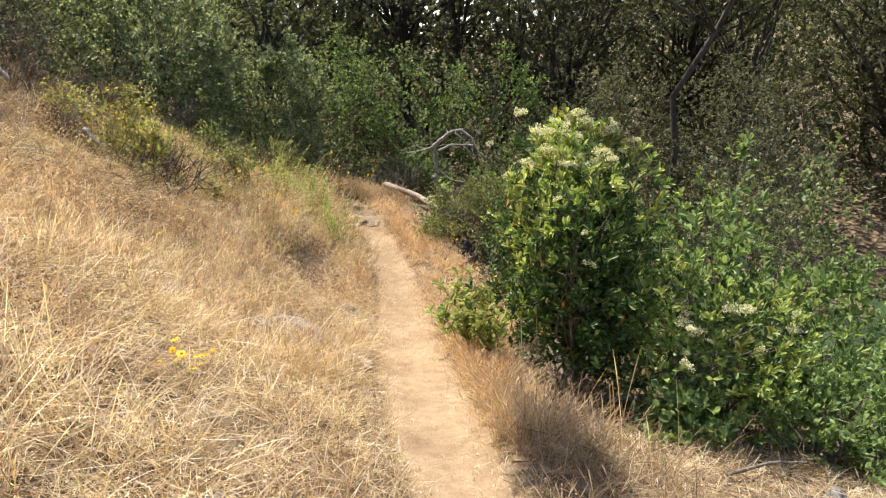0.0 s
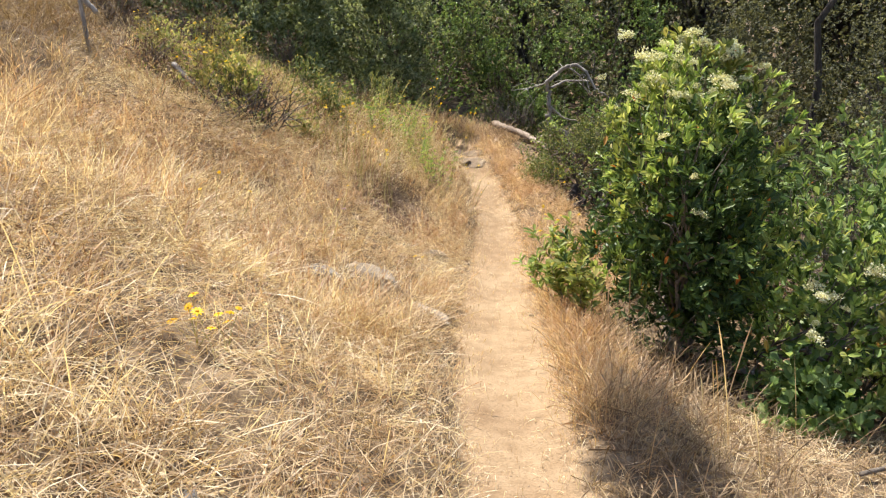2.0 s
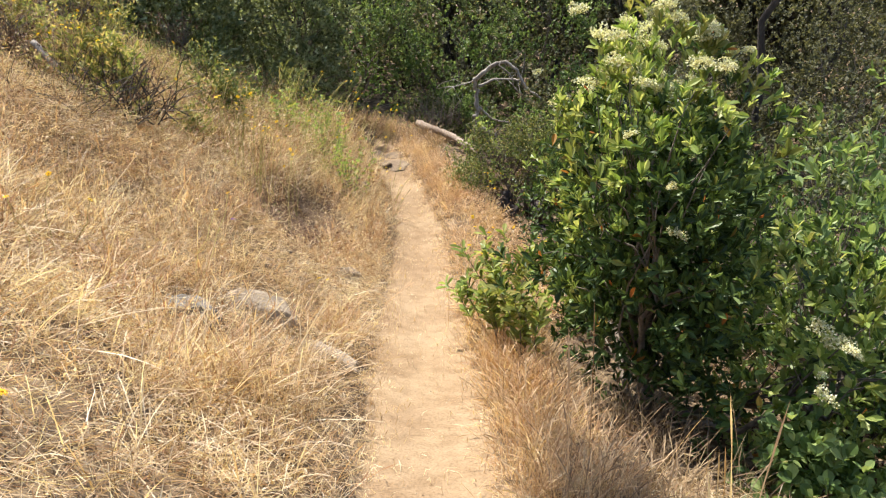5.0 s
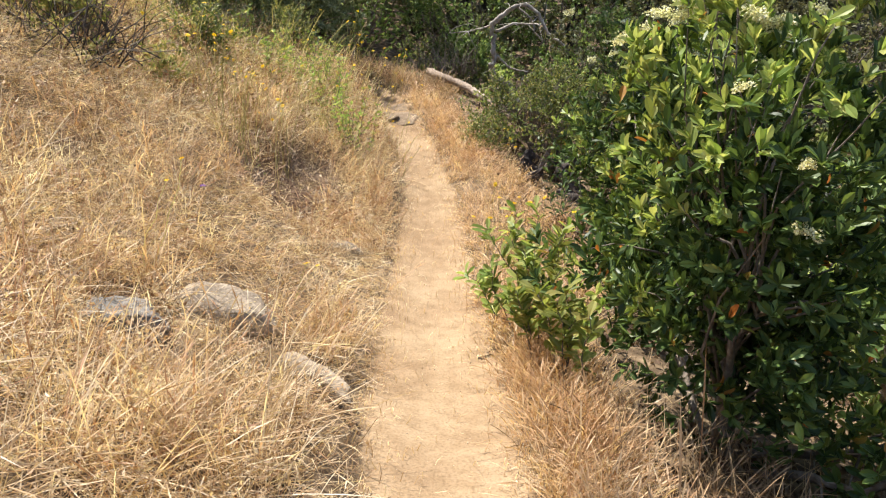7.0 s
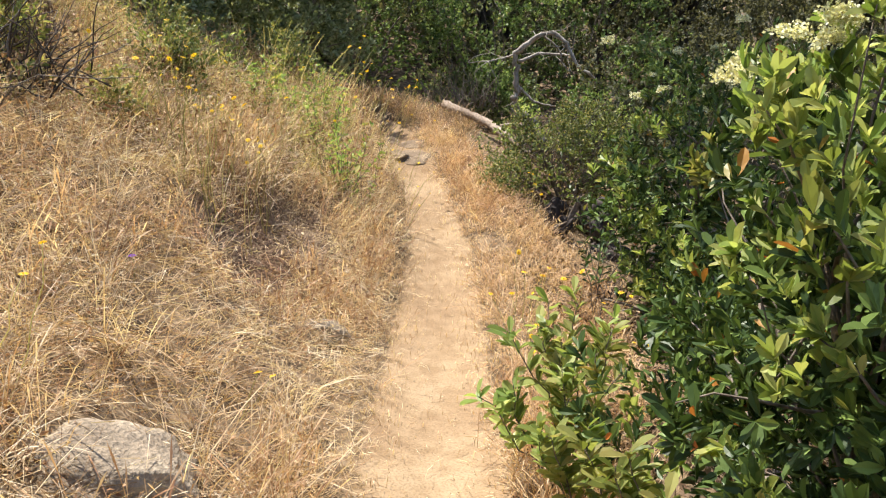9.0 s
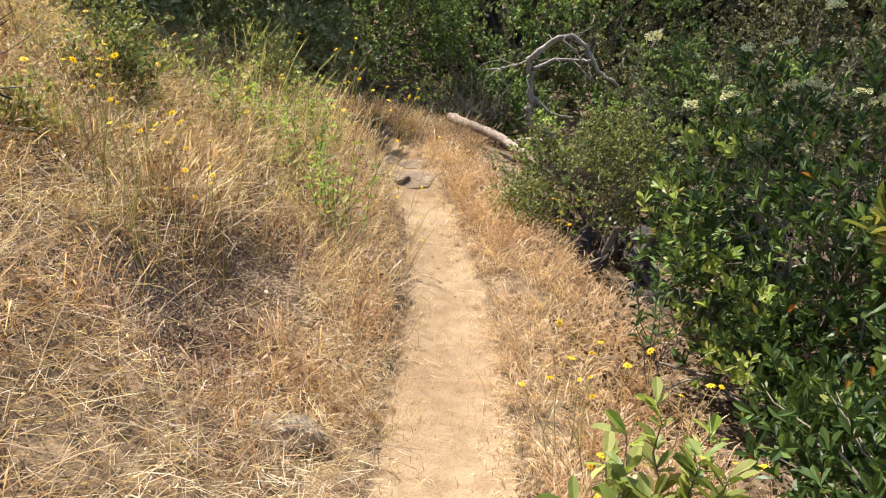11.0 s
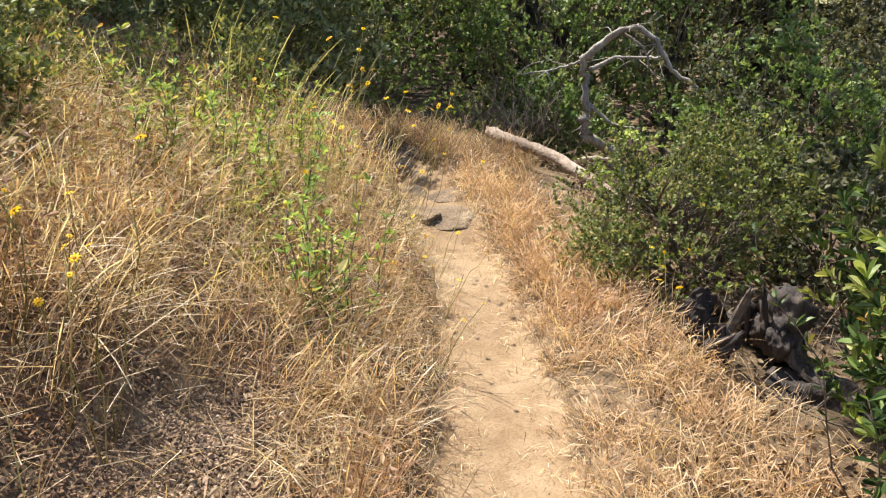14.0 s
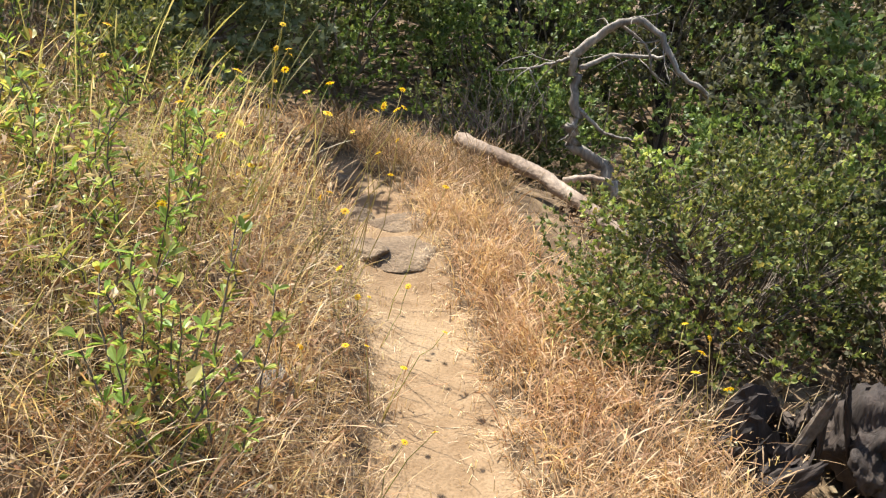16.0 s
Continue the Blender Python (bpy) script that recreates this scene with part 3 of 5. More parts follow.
    x, y, hd = clumped(2600, 9, 0.07, -5.5, 3.0, 0.6, 14.5, lambda x, y: np.where(off_trail(x, y, 0.3), np.clip(0.35 + 0.7 * waves(x, y, 1.3, 41) + 0.9 * np.exp(-((y - 6.3) / 1.4) ** 2) * (x < -1.0) - 0.7 * (y > 7.6) * (x < 0), 0.03, 1), 0), r)
    sets.append(blades(x, y, r.uniform(0.12, 0.42, len(x)), r.uniform(0.002, 0.004, len(x)), r.uniform(0.1, 1.1, len(x)), hd + r.normal(scale=0.9, size=len(x)), r, 0.6))
    # shade on the strip right of the trail, coloured in as brown blades
    def brown(x, y):
        d = right_of(x, y)
        return np.clip(d / 0.1, 0, 1) * np.clip((1.1 - d) / 0.4, 0, 1)
    x, y, hd = clumped(500, 14, 0.05, 0.4, 2.2, 0.2, 3.9, brown, r)
    sets.append(blades(x, y, r.uniform(0.12, 0.36, len(x)), r.uniform(0.0018, 0.0034, len(x)), r.uniform(0.0, 0.8, len(x)), hd + r.normal(scale=1.0, size=len(x)), r, 0.8, 0.8))
    # thin growth over the rest of the hillside
    def wide(x, y):
        near = (x > -3.6) & (x < 0.7) & (y > 0.4) & (y < 11)
        return np.where(off_trail(x, y, 0.05) & ~near & ~((x > 0.5) & (y > 3.0)), 0.75, 0.0)
    x, y, hd = clumped(1500, 8, 0.16, -9.0, 4.6, -6.0, 13.0, wide, r)
    sets2 = [sticks(x, y, r.uniform(0.0, 0.12, len(x)), r.uniform(0.08, 0.3, len(x)), r.uniform(0.003, 0.006, len(x)), r)]
    x, y = scatter(42000, -9.0, 4.2, -6.0, 12.0, wide, r)
    sets2.append(sticks(x, y, r.uniform(0.0, 0.10, len(x)), r.uniform(0.06, 0.26, len(x)), r.uniform(0.003, 0.007, len(x)), r))
    grass("hillside_grass", "thin brown dry weeds over the open hillside", DUN, sets2)
    x, y, hd = clumped(1500, 11, 0.07, -3.6, -0.7, 4.0, 8.2, lambda x, y: np.clip(0.55 + 0.5 * waves(x, y, 1.5, 77), 0, 1) * np.clip((-0.9 - x) / 0.5, 0.1, 1) * soil_gap(x, y), r)
    sets.append(blades(x, y, r.uniform(0.08, 0.30, len(x)), r.uniform(0.002, 0.004, len(x)), r.uniform(0.0, 1.3, len(x)), hd + r.normal(scale=0.9, size=len(x)), r, 0.9, 0.6))
    x, y, hd = clumped(2000, 12, 0.07, -6.0, -1.5, 5.0, 8.8, lambda x, y: np.clip(0.6 + 0.5 * waves(x, y, 1.2, 87), 0, 1), r)
    sets.append(blades(x, y, r.uniform(0.14, 0.46, len(x)), r.uniform(0.0025, 0.0048, len(x)), r.uniform(0.0, 1.2, len(x)), hd + r.normal(scale=0.9, size=len(x)), r, 0.8, 0.5))
    x, y = scatter(24000, -2.6, -0.2, 0.4, 4.0, lambda x, y: np.clip(-0.1 + 1.1 * waves(x, y, 2.6, 93), 0, 1), r)
    sets.append(sticks(x, y, r.uniform(0.02, 0.15, len(x)), r.uniform(0.03, 0.12, len(x)), r.uniform(0.002, 0.004, len(x)), r))
    grass("weed_stalks", "thin brown weed stalks among the grass", DUN, sets)
    # dark dry stalks behind the bend
    sets = []
    x, y, hd = clumped(170, 14, 0.06, -1.0, 0.35, 11.4, 13.2, lambda x, y: np.where(off_trail(x, y, 0.03), 0.9, 0), r)
    sets.append(blades(x, y, r.uniform(0.14, 0.38, len(x)), r.uniform(0.002, 0.004, len(x)), r.uniform(0.0, 0.9, len(x)), hd + r.normal(scale=0.8, size=len(x)), r, 0.7, 0.8))
    grass("dark_stalks", "dark reddish dry stalks behind the bend", DUN, sets)
    # greener weeds on the upper bank
    sets = []
    def weedy(x, y):
        return np.clip((left_of(x, y) - 0.3) / 0.4, 0, 1) * np.clip((y - 6.3) / 1.5, 0, 1) * np.clip(0.5 + 0.8 * waves(x, y, 1.6, 61), 0, 1)
    x, y, hd = clumped(950, 9, 0.06, -3.6, -0.4, 6.3, 11.8, weedy, r)
    sets.append(blades(x, y, r.uniform(0.10, 0.34, len(x)), r.uniform(0.002, 0.0042, len(x)), r.uniform(0.0, 0.7, len(x)), hd + r.normal(scale=0.9, size=len(x)), r, 0.7, 0.6))
    x, y = scatter(26000, -3.4, -0.4, 6.3, 11.8, lambda x, y: weedy(x, y) * 0.6, r)
    sets.append(seeds(x, y, r.uniform(0.03, 0.3, len(x)), r.uniform(0.015, 0.035, len(x)), r))
    grass("green_weeds", "olive-green weeds mixed through the upper bank", WEED, sets)
    # tall pale-green stems crowding the bend
    sets = []
    x, y, hd = clumped(15, 7, 0.09, -1.8, -0.85, 9.6, 10.6, lambda x, y: 0.9 + 0 * x, r)
    sets.append(blades(x, y, r.uniform(0.35, 0.85, len(x)), r.uniform(0.0025, 0.0048, len(x)), r.uniform(0.0, 0.4, len(x)), r.normal(scale=0.9, size=len(x)), r, 0.55, 0.7))
    grass("tall_stems", "tall pale green and straw stems at the bend", OLIVE, sets)
    # curled dead leaves hanging on the weeds of the upper bank
    sets = []
    x, y = scatter(15000, -2.6, -0.1, 6.2, 10.8, lambda x, y: np.clip((left_of(x, y) - 0.06) / 0.2, 0, 1) * np.clip(0.5 + 0.8 * waves(x, y, 3.1, 103), 0, 1) * soil_gap(x, y), r)
    sets.append(seeds(x, y, r.uniform(0.02, 0.34, len(x)), r.uniform(0.018, 0.045, len(x)), r))
    x, y = scatter(9000, -4.2, -1.0, 4.4, 8.6, lambda x, y: np.clip(0.2 + 1.0 * waves(x, y, 2.3, 105), 0, 1), r)
    sets.append(seeds(x, y, r.uniform(0.02, 0.30, len(x)), r.uniform(0.018, 0.04, len(x)), r))
    x, y = scatter(16000, -2.8, -0.3, 0.2, 4.2, lambda x, y: np.clip((left_of(x, y) - 0.3) / 0.4, 0, 1) * np.clip(0.1 + 1.0 * waves(x, y, 3.6, 107), 0, 1), r)
    sets.append(seeds(x, y, r.uniform(0.0, 0.12, len(x)), r.uniform(0.014, 0.036, len(x)), r))
    grass("dead_weed_leaves", "curled reddish-brown dead leaves on the bank's weeds", WITHERED, sets)
    # chopped straw and bits trodden along the trail's edges
    sets = []
    def bits(x, y):
        left, right = np.interp(y, EDGE_Y, EDGE_L), np.interp(y, EDGE_Y, EDGE_R)
        e = np.minimum(x - left, right - x)
        return np.where(e > -0.05, np.exp(-np.maximum(e, 0) / 0.07), 0) * 0.9 + np.where(e > 0, 0.03, 0)
    x, y = scatter(30000, -0.6, 0.7, 0.8, 11.2, bits, r)
    sets.append(blades(x, y, r.uniform(0.015, 0.09, len(x)), r.uniform(0.0015, 0.0032, len(x)), r.uniform(1.4, 1.57, len(x)), r.uniform(0, 6.28, len(x)), r, 0.1))
    grass("straw_litter", "broken straw and bits strewn along the trail", STRAW, sets)


make_grass()


# ---- trees and shrubs ----
def lumps(centre, radii, n, r, shell=0.55, gap=0.35, floor=None):
    """Twig ends within an uneven, gappy ellipsoid, and the way each points."""
    d = unit(r.normal(size=(int(n * 1.9), 3)))
    lump = 1 + 0.13 * np.sin(5 * d[:, 0] + centre[1]) * np.sin(4 * d[:, 1] + centre[0]) + 0.10 * np.sin(9 * d[:, 2] + 3 * centre[0]) + 0.08 * np.sin(13 * d[:, 1] + 11 * d[:, 0])
    rad = (shell + (1 - shell) * r.uniform(0, 1, len(d)) ** 0.6) * lump
    p = np.asarray(centre) + d * np.asarray(radii) * rad[:, None]
    g = waves(p[:, 0] + p[:, 2], p[:, 1] - p[:, 2], 6.5 / max(0.5, min(radii)), int(abs(centre[0] * 100)) + 5)
    ok = g > -1 + gap * 1.2
    if floor is not None:
        ok &= p[:, 2] > height(p[:, 0], p[:, 1]) + floor
    p, d = p[ok][:n], d[ok][:n]
    way = unit(d * np.array([1, 1, 0.6]) + np.array([0, 0, 0.75]) + r.normal(scale=0.35, size=d.shape))
    return p, way


ONE_LEAF = {}


def single_leaves(v, parent, mat, L, wd):
    """Leaves that can be told apart, each an object on one shared mesh."""
    key = mat.name
    if key not in ONE_LEAF:
        ONE_LEAF[key] = mesh_of("leaf", np.array(LEAF) * np.array([wd, 1, 1]), LEAF_T)
        ONE_LEAF[key].materials.append(mat)
    for q in v:
        Y = q[7] - q[0]
        X = q[3] - q[1]
        s = float(np.linalg.norm(Y))
        Y = Y / s
        X = X / np.linalg.norm(X)
        Z = np.cross(X, Y)
        ob = new("leaf", ONE_LEAF[key])
        ob.parent = parent
        m = Matrix(((X[0], Y[0], Z[0], q[0][0]), (X[1], Y[1], Z[1], q[0][1]), (X[2], Y[2], Z[2], q[0][2]), (0, 0, 0, 1)))
        ob.matrix_local = m @ Matrix.Scale(s, 4)


def woody(name, base, blobs, leaf, label, category, mat, wood, r, stems=6, girth=0.03, twigs=60, group="", crown_name="foliage", single=False, lean=(0, 0), singles=0, young=None, lit_young_mat=None, fork_at=0.62, split=False):
    """A shrub or tree: tapered stems that fork into limbs, and a crown of whorled leaves."""
    at = np.array([base[0], base[1], float(height(base[0], base[1])) - 0.05])
    top = thing(name, at, label, category, group)
    ends, ways = [], []
    for centre, radii, n, shell, gap in blobs:
        p, w = lumps(centre, radii, n, r, shell, gap, 0.05)
        ends.append(p)
        ways.append(w)
    P, W = np.concatenate(ends), np.concatenate(ways)
    k, L, wd, shape, tris = leaf
    if singles:
        near = np.argsort(P[:, 0] + 0.15 * np.abs(P[:, 2] - 1.0))[:singles // k]
        rest = np.setdiff1d(np.arange(len(P)), near)
        v, f = rosettes(P[near] - at, W[near], k, L, wd, r, shape=shape, tris=tris, back=1.3)
        single_leaves(v.reshape(-1, len(shape), 3), top, mat, L, wd)
    else:
        rest = np.arange(len(P))
    # lighter clumps: young growth, and leaves coloured as if the sun caught them
    fresh = rest[young(P[rest])] if young is not None else rest[:0]
    if len(fresh):
        rest = np.setdiff1d(rest, fresh)
        v, f = rosettes(P[fresh] - at, W[fresh], k, L, wd, r, (0.3, 1.1), 1.0, shape, tris)
        part("young_leaves", mesh_of("young_leaves", v, f), lit_young_mat or SPRIG, top, "lighter leaf clumps, young growth and painted sunlight", "stuff")
    v, f = rosettes(P[rest] - at, W[rest], k, L, wd, r, shape=shape, tris=tris, back=1.3)
    part(crown_name, mesh_of(crown_name, v, f), mat, top, kind="stuff")
    limbs = []
    heads = P[r.integers(0, len(P), twigs)] - at
    if single:
        crown = np.mean(heads, 0)
        fork = np.array([lean[0], lean[1], crown[2] * fork_at])
        trunk = bend((0, 0, 0), fork, 8, 0.0, r)
        limbs.append(tube(trunk, np.linspace(girth, girth * 0.6, 8), 9, r, 0.08))
        for e in heads:
            s = trunk[r.integers(5, 8)]
            limbs.append(tube(bend(s, e, 6, 0.06, r), np.linspace(girth * 0.33, girth * 0.05, 6), 5))
    else:
        mids = [np.array([*(r.normal(scale=0.05, size=2)), 0]) for _ in range(stems)]
        mains = []
        for m in mids:
            e = heads[r.integers(0, len(heads))] * 0.72
            line = bend(m, e, 7, 0.05, r)
            mains.append(line)
            limbs.append(tube(line, np.linspace(girth, girth * 0.4, 7), 7, r, 0.06))
        for e in heads:
            line = mains[int(np.argmin([np.linalg.norm(l[-1] - e) for l in mains]))]
            limbs.append(tube(bend(line[r.integers(2, 7)], e, 5, 0.03, r), np.linspace(girth * 0.35, girth * 0.07, 5), 5))
    if split:
        for n, limb in enumerate(limbs):
            part("stem" if n < stems else "twig", tube_mesh("limb", [limb]), wood, top)
    else:
        part("trunk" if single else "stem", tube_mesh("limbs", limbs), wood, top)
    return top, P, W


BIG = (9, 0.066, 0.40, LEAF, LEAF_T)
FAR = (6, 0.125, 0.55, CHIP, CHIP_T)
TINY = (6, 0.030, 0.62, CHIP, CHIP_T)
MEDIUM = (7, 0.058, 0.60, CHIP, CHIP_T)


# ---- blossom ----
def blossom_mesh(seed):
    r = np.random.default_rng(seed)
    n = 230
    d = unit(r.normal(size=(n, 3)))
    d[:, 2] = np.abs(d[:, 2]) * 0.8
    base = d * np.array([0.055, 0.05, 0.06]) * (r.uniform(0.3, 1.0, (n, 1)) + 0.5 * np.maximum(np.sin(4 * d[:, :1] + 3 * d[:, 1:2] + seed), 0))
    Y = unit(d + r.normal(scale=0.5, size=(n, 3)))
    X = any_side(Y, r)
    v, f = stamp(CHIP, CHIP_T, base, X, Y, np.cross(X, Y), np.full((n, 3), 0.0145))
    me = mesh_of("blossom", v, f)
    me.materials.append(CREAM)
    return me


BLOSSOMS = [blossom_mesh(60 + i) for i in range(4)]


def add_blossom(bush, spots, r):
    at = np.array(bush.location)
    for p in spots:
        ob = new("blossom", BLOSSOMS[r.integers(0, 4)])
        ob.parent = bush
        s = r.uniform(0.4, 0.95)
        ob.matrix_local = Matrix.LocRotScale(Vector(np.asarray(p) - at), Euler((r.uniform(-.5, .5), r.uniform(-.5, .5), r.uniform(0, 6.2))), Vector((s, s, s * r.uniform(0.8, 1.2))))


def sprays(c, rad, n, r):
    """Small tufts that stand out of a shrub's top and front."""
    out = []
    for _ in range(7):
        d = unit(r.normal(size=3) + np.array([0, -0.5, 0.7]))
        s = r.uniform(0.14, 0.26)
        out.append((tuple(np.array(c) + d * np.array(rad) * r.uniform(0.9, 1.12)), (rad[0] * s, rad[1] * s, rad[2] * s * 1.5), int(n * 0.03), 0.1, 0.2))
    return out


def make_shrubs():
    r = np.random.default_rng(23)
    # lighter leaves on top, left and right lobe also paint the sun there
    bush, P, W = woody("toyon_bush", (1.45, 3.9), [((1.38, 4.0, 1.22), (0.60, 0.80, 0.98), 950, 0.5, 0.78), ((1.42, 4.05, 1.1), (0.40, 0.55, 0.75), 480, 0.05, 0.0), ((2.2, 3.6, 0.60), (0.92, 0.80, 0.58), 620, 0.45, 0.62), ((1.0, 4.6, 0.55), (0.36, 0.5, 0.34), 60, 0.4, 0.3), ((1.45, 5.45, 0.35), (0.36, 0.45, 0.38), 130, 0.3, 0.3), ((1.15, 5.1, 1.32), (0.10, 0.14, 0.34), 34, 0.1, 0.0), ((1.55, 6.05, 0.32), (0.34, 0.38, 0.26), 100, 0.2, 0.2)], BIG,
          "tall glossy green bush with cream blossom beside the trail", "bush", TOYON, TWIG, r, 9, 0.022, 120, singles=297, split=True, young=lambda p: ((p[:, 2] > 1.55 - 0.35 * (p[:, 0] < 1.15)) & (p[:, 0] < 1.55) | (p[:, 0] < 0.98) | (p[:, 0] > 1.7) & (p[:, 2] > 0.12)) & ((np.sin(37 * p[:, 0] + 23 * p[:, 1]) > -0.55) | (p[:, 2] > 1.85)))
    high = P[(P[:, 2] > 1.75) & (P[:, 1] < 4.6)]
    low = P[(P[:, 2] > 0.7) & (P[:, 1] < 3.4)]
    add_blossom(bush, list(high[r.integers(0, len(high), 46)] + np.array([-0.03, -0.02, 0.05])) + list(low[r.integers(0, len(low), 12)] + np.array([0, -0.03, 0.02])) + [(1.69, 2.5, 1.1), (1.1, 3.5, 1.66), (1.17, 5.02, 1.68), (1.2, 5.1, 1.62), (0.9, 4.29, 1.7), (0.96, 4.29, 2.17), (1.29, 2.96, 2.0)], r)
    # lighter clumps on the trail side paint sunlit shoots
    bush, P, W = woody("toyon_bush", (2.4, 8.0), [((2.3, 8.0, 0.55), (0.95, 1.2, 1.1), 820, 0.5, 0.85), ((3.0, 6.2, 0.1), (0.9, 1.1, 0.9), 600, 0.4, 0.5), ((2.0, 7.3, 0.05), (0.6, 0.85, 0.42), 300, 0.2, 0.15), ((2.0, 8.75, 0.05), (0.38, 0.5, 0.36), 150, 0.2, 0.2), ((1.42, 7.6, 0.55), (0.25, 0.35, 0.5), 60, 0.3, 0.2), ((2.2, 6.9, 0.8), (0.65, 0.75, 0.45), 200, 0.3, 0.6)], BIG,
          "broad glossy green bush with pale blossom on the creek bank", "bush", TOYON, TWIG, r, 8, 0.024, 110, young=lambda p: (p[:, 0] < 1.75) & (np.sin(7 * p[:, 0] + 5 * p[:, 1]) * np.sin(4 * p[:, 2] + 3 * p[:, 1]) > 0.15))
    high = P[(P[:, 2] > 1.1) & (P[:, 1] < 8.8)]
    add_blossom(bush, list(high[r.integers(0, len(high), 26)] + np.array([0, 0, 0.03])) + [(1.52, 8.29, 1.14), (1.35, 8.69, 1.5)], r)
    woody("small_leaved_shrub", (1.3, 10.2), [((1.15, 10.2, 0.16), (0.78, 0.76, 0.50), 1800, 0.35, 0.8), ((0.75, 9.75, 0.1), (0.28, 0.3, 0.3), 300, 0.3, 0.4), ((0.85, 10.1, 0.55), (0.22, 0.3, 0.28), 240, 0.1, 0.2), ((1.35, 10.0, 0.58), (0.3, 0.3, 0.26), 300, 0.1, 0.2), ((1.75, 10.3, 0.6), (0.25, 0.3, 0.3), 240, 0.1, 0.2)] + sprays((1.15, 10.2, 0.2), (0.8, 0.78, 0.55), 3000, r), TINY,
          "low twiggy shrub with small dull green leaves", "shrub", SMALL, TWIG, r, 10, 0.012, 420, young=lambda p: np.sin(9 * p[:, 0] + 4 * p[:, 1]) * np.sin(11 * p[:, 2] + 3 * p[:, 0]) > 0.5)
    woody("poison_oak", (1.9, 3.0), [((1.90, 2.95, 0.25), (0.36, 0.3, 0.34), 190, 0.3, 0.1)], (6, 0.06, 0.75, LEAF, LEAF_T),
          "low bright green three-leaved vine on the bank", "vine", BRIGHT, TWIG, r, 4, 0.006, 20, split=True)
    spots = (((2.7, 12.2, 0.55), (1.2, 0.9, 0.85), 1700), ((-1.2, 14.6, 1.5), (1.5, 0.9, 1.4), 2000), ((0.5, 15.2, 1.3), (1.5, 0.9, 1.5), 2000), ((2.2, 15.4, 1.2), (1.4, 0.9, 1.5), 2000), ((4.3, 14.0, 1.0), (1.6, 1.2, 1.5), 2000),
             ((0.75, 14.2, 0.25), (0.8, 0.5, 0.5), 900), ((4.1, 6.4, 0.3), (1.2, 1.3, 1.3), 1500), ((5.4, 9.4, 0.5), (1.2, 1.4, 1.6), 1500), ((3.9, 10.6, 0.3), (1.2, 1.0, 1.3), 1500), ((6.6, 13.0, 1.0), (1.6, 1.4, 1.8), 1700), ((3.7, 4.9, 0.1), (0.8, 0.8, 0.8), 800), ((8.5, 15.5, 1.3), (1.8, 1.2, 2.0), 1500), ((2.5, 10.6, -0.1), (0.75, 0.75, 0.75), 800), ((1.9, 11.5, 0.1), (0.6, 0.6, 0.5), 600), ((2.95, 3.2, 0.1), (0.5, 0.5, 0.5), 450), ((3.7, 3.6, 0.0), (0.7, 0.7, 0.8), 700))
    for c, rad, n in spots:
        # far shrubs carry sun and shade in leaf colour: SCRUBOAK dim, BRIGHT patches lit
        woody("creekside_shrub", c[:2], [(c, rad, int(n * 0.75), 0.35, 0.6)] + sprays(c, rad, n, r), MEDIUM, "dense fresh green shrub at the foot of the trees", "shrub", OAK if c[1] > 12 and c[0] < 1.6 else SCRUBOAK if c[1] > 8 else (BRIGHT, BRIGHT, OAK, SMALL)[int(r.integers(0, 4))], TWIG, r, 7, 0.02, 50, "creekside shrubs", young=lambda p: np.sin(3.1 * p[:, 0] + 2 * p[:, 1]) * np.sin(4 * p[:, 2] + 2 * p[:, 0]) > -0.15 if p[:, 1].min() > 11 and p[:, 0].max() < 4.4 else p[:, 0] > 99.0, lit_young_mat=BRIGHT)
    for c, rad, n in (((-2.9, 11.6, 2.3), (0.75, 0.6, 0.9), 900), ((-3.4, 10.8, 2.5), (1.2, 1.0, 1.4), 2200), ((-1.9, 12.4, 1.75), (1.0, 0.75, 0.95), 1500), ((-5.4, 10.2, 3.3), (1.5, 1.1, 1.5), 1900), ((-7.5, 9.2, 4.0), (1.5, 1.1, 1.5), 1500)):
        woody("hillside_shrub", c[:2], [(c, rad, int(n * 0.8), 0.4, 0.6), ((c[0], c[1] - 0.2, c[2] - rad[2] * 0.8), (rad[0], rad[1], rad[2] * 0.6), n // 3, 0.5, 0.3)] + sprays(c, rad, n, r), (8, 0.072, 0.52, CHIP, CHIP_T), "tall dusty green oak scrub above the grass", "shrub", DUSTY, TWIG, r, 7, 0.03, 60, "hillside shrubs")
    woody("sage_bush", (-2.7, 7.2), [((-2.52, 7.0, 1.52), (0.36, 0.34, 0.34), 170, 0.2, 0.7), ((-2.85, 7.2, 1.62), (0.30, 0.3, 0.30), 110, 0.2, 0.7), ((-2.35, 6.75, 1.22), (0.22, 0.2, 0.22), 60, 0.2, 0.6)], (7, 0.062, 0.36, LEAF, LEAF_T), "sprawling yellow-green bush with dead twigs on the bank", "bush", WEED, TWIG, r, 9, 0.008, 150)
    # brown leafless scrub along the top of the bank
    for x, y, w, h in ((-2.95, 7.45, 0.50, 0.34), (-2.45, 7.35, 0.34, 0.28), (-3.45, 7.2, 0.40, 0.30), (-3.5, 8.7, 0.6, 0.5), (-4.3, 8.4, 0.6, 0.55), (-2.75, 9.6, 0.4, 0.4), (-4.9, 9.3, 0.8, 0.7)):
        z = float(height(x, y))
        woody("dead_scrub", (x, y), [((x, y, z + h * 0.8), (w, w * 0.7, h), int(420 * w), 0.15, 0.6)], (4, 0.04, 0.45, CHIP, CHIP_T), "leafless brown scrub with a few dead leaves", "scrub", DEADLEAF, TWIG, r, 9, 0.007, 170, "dead scrub on the upper bank")
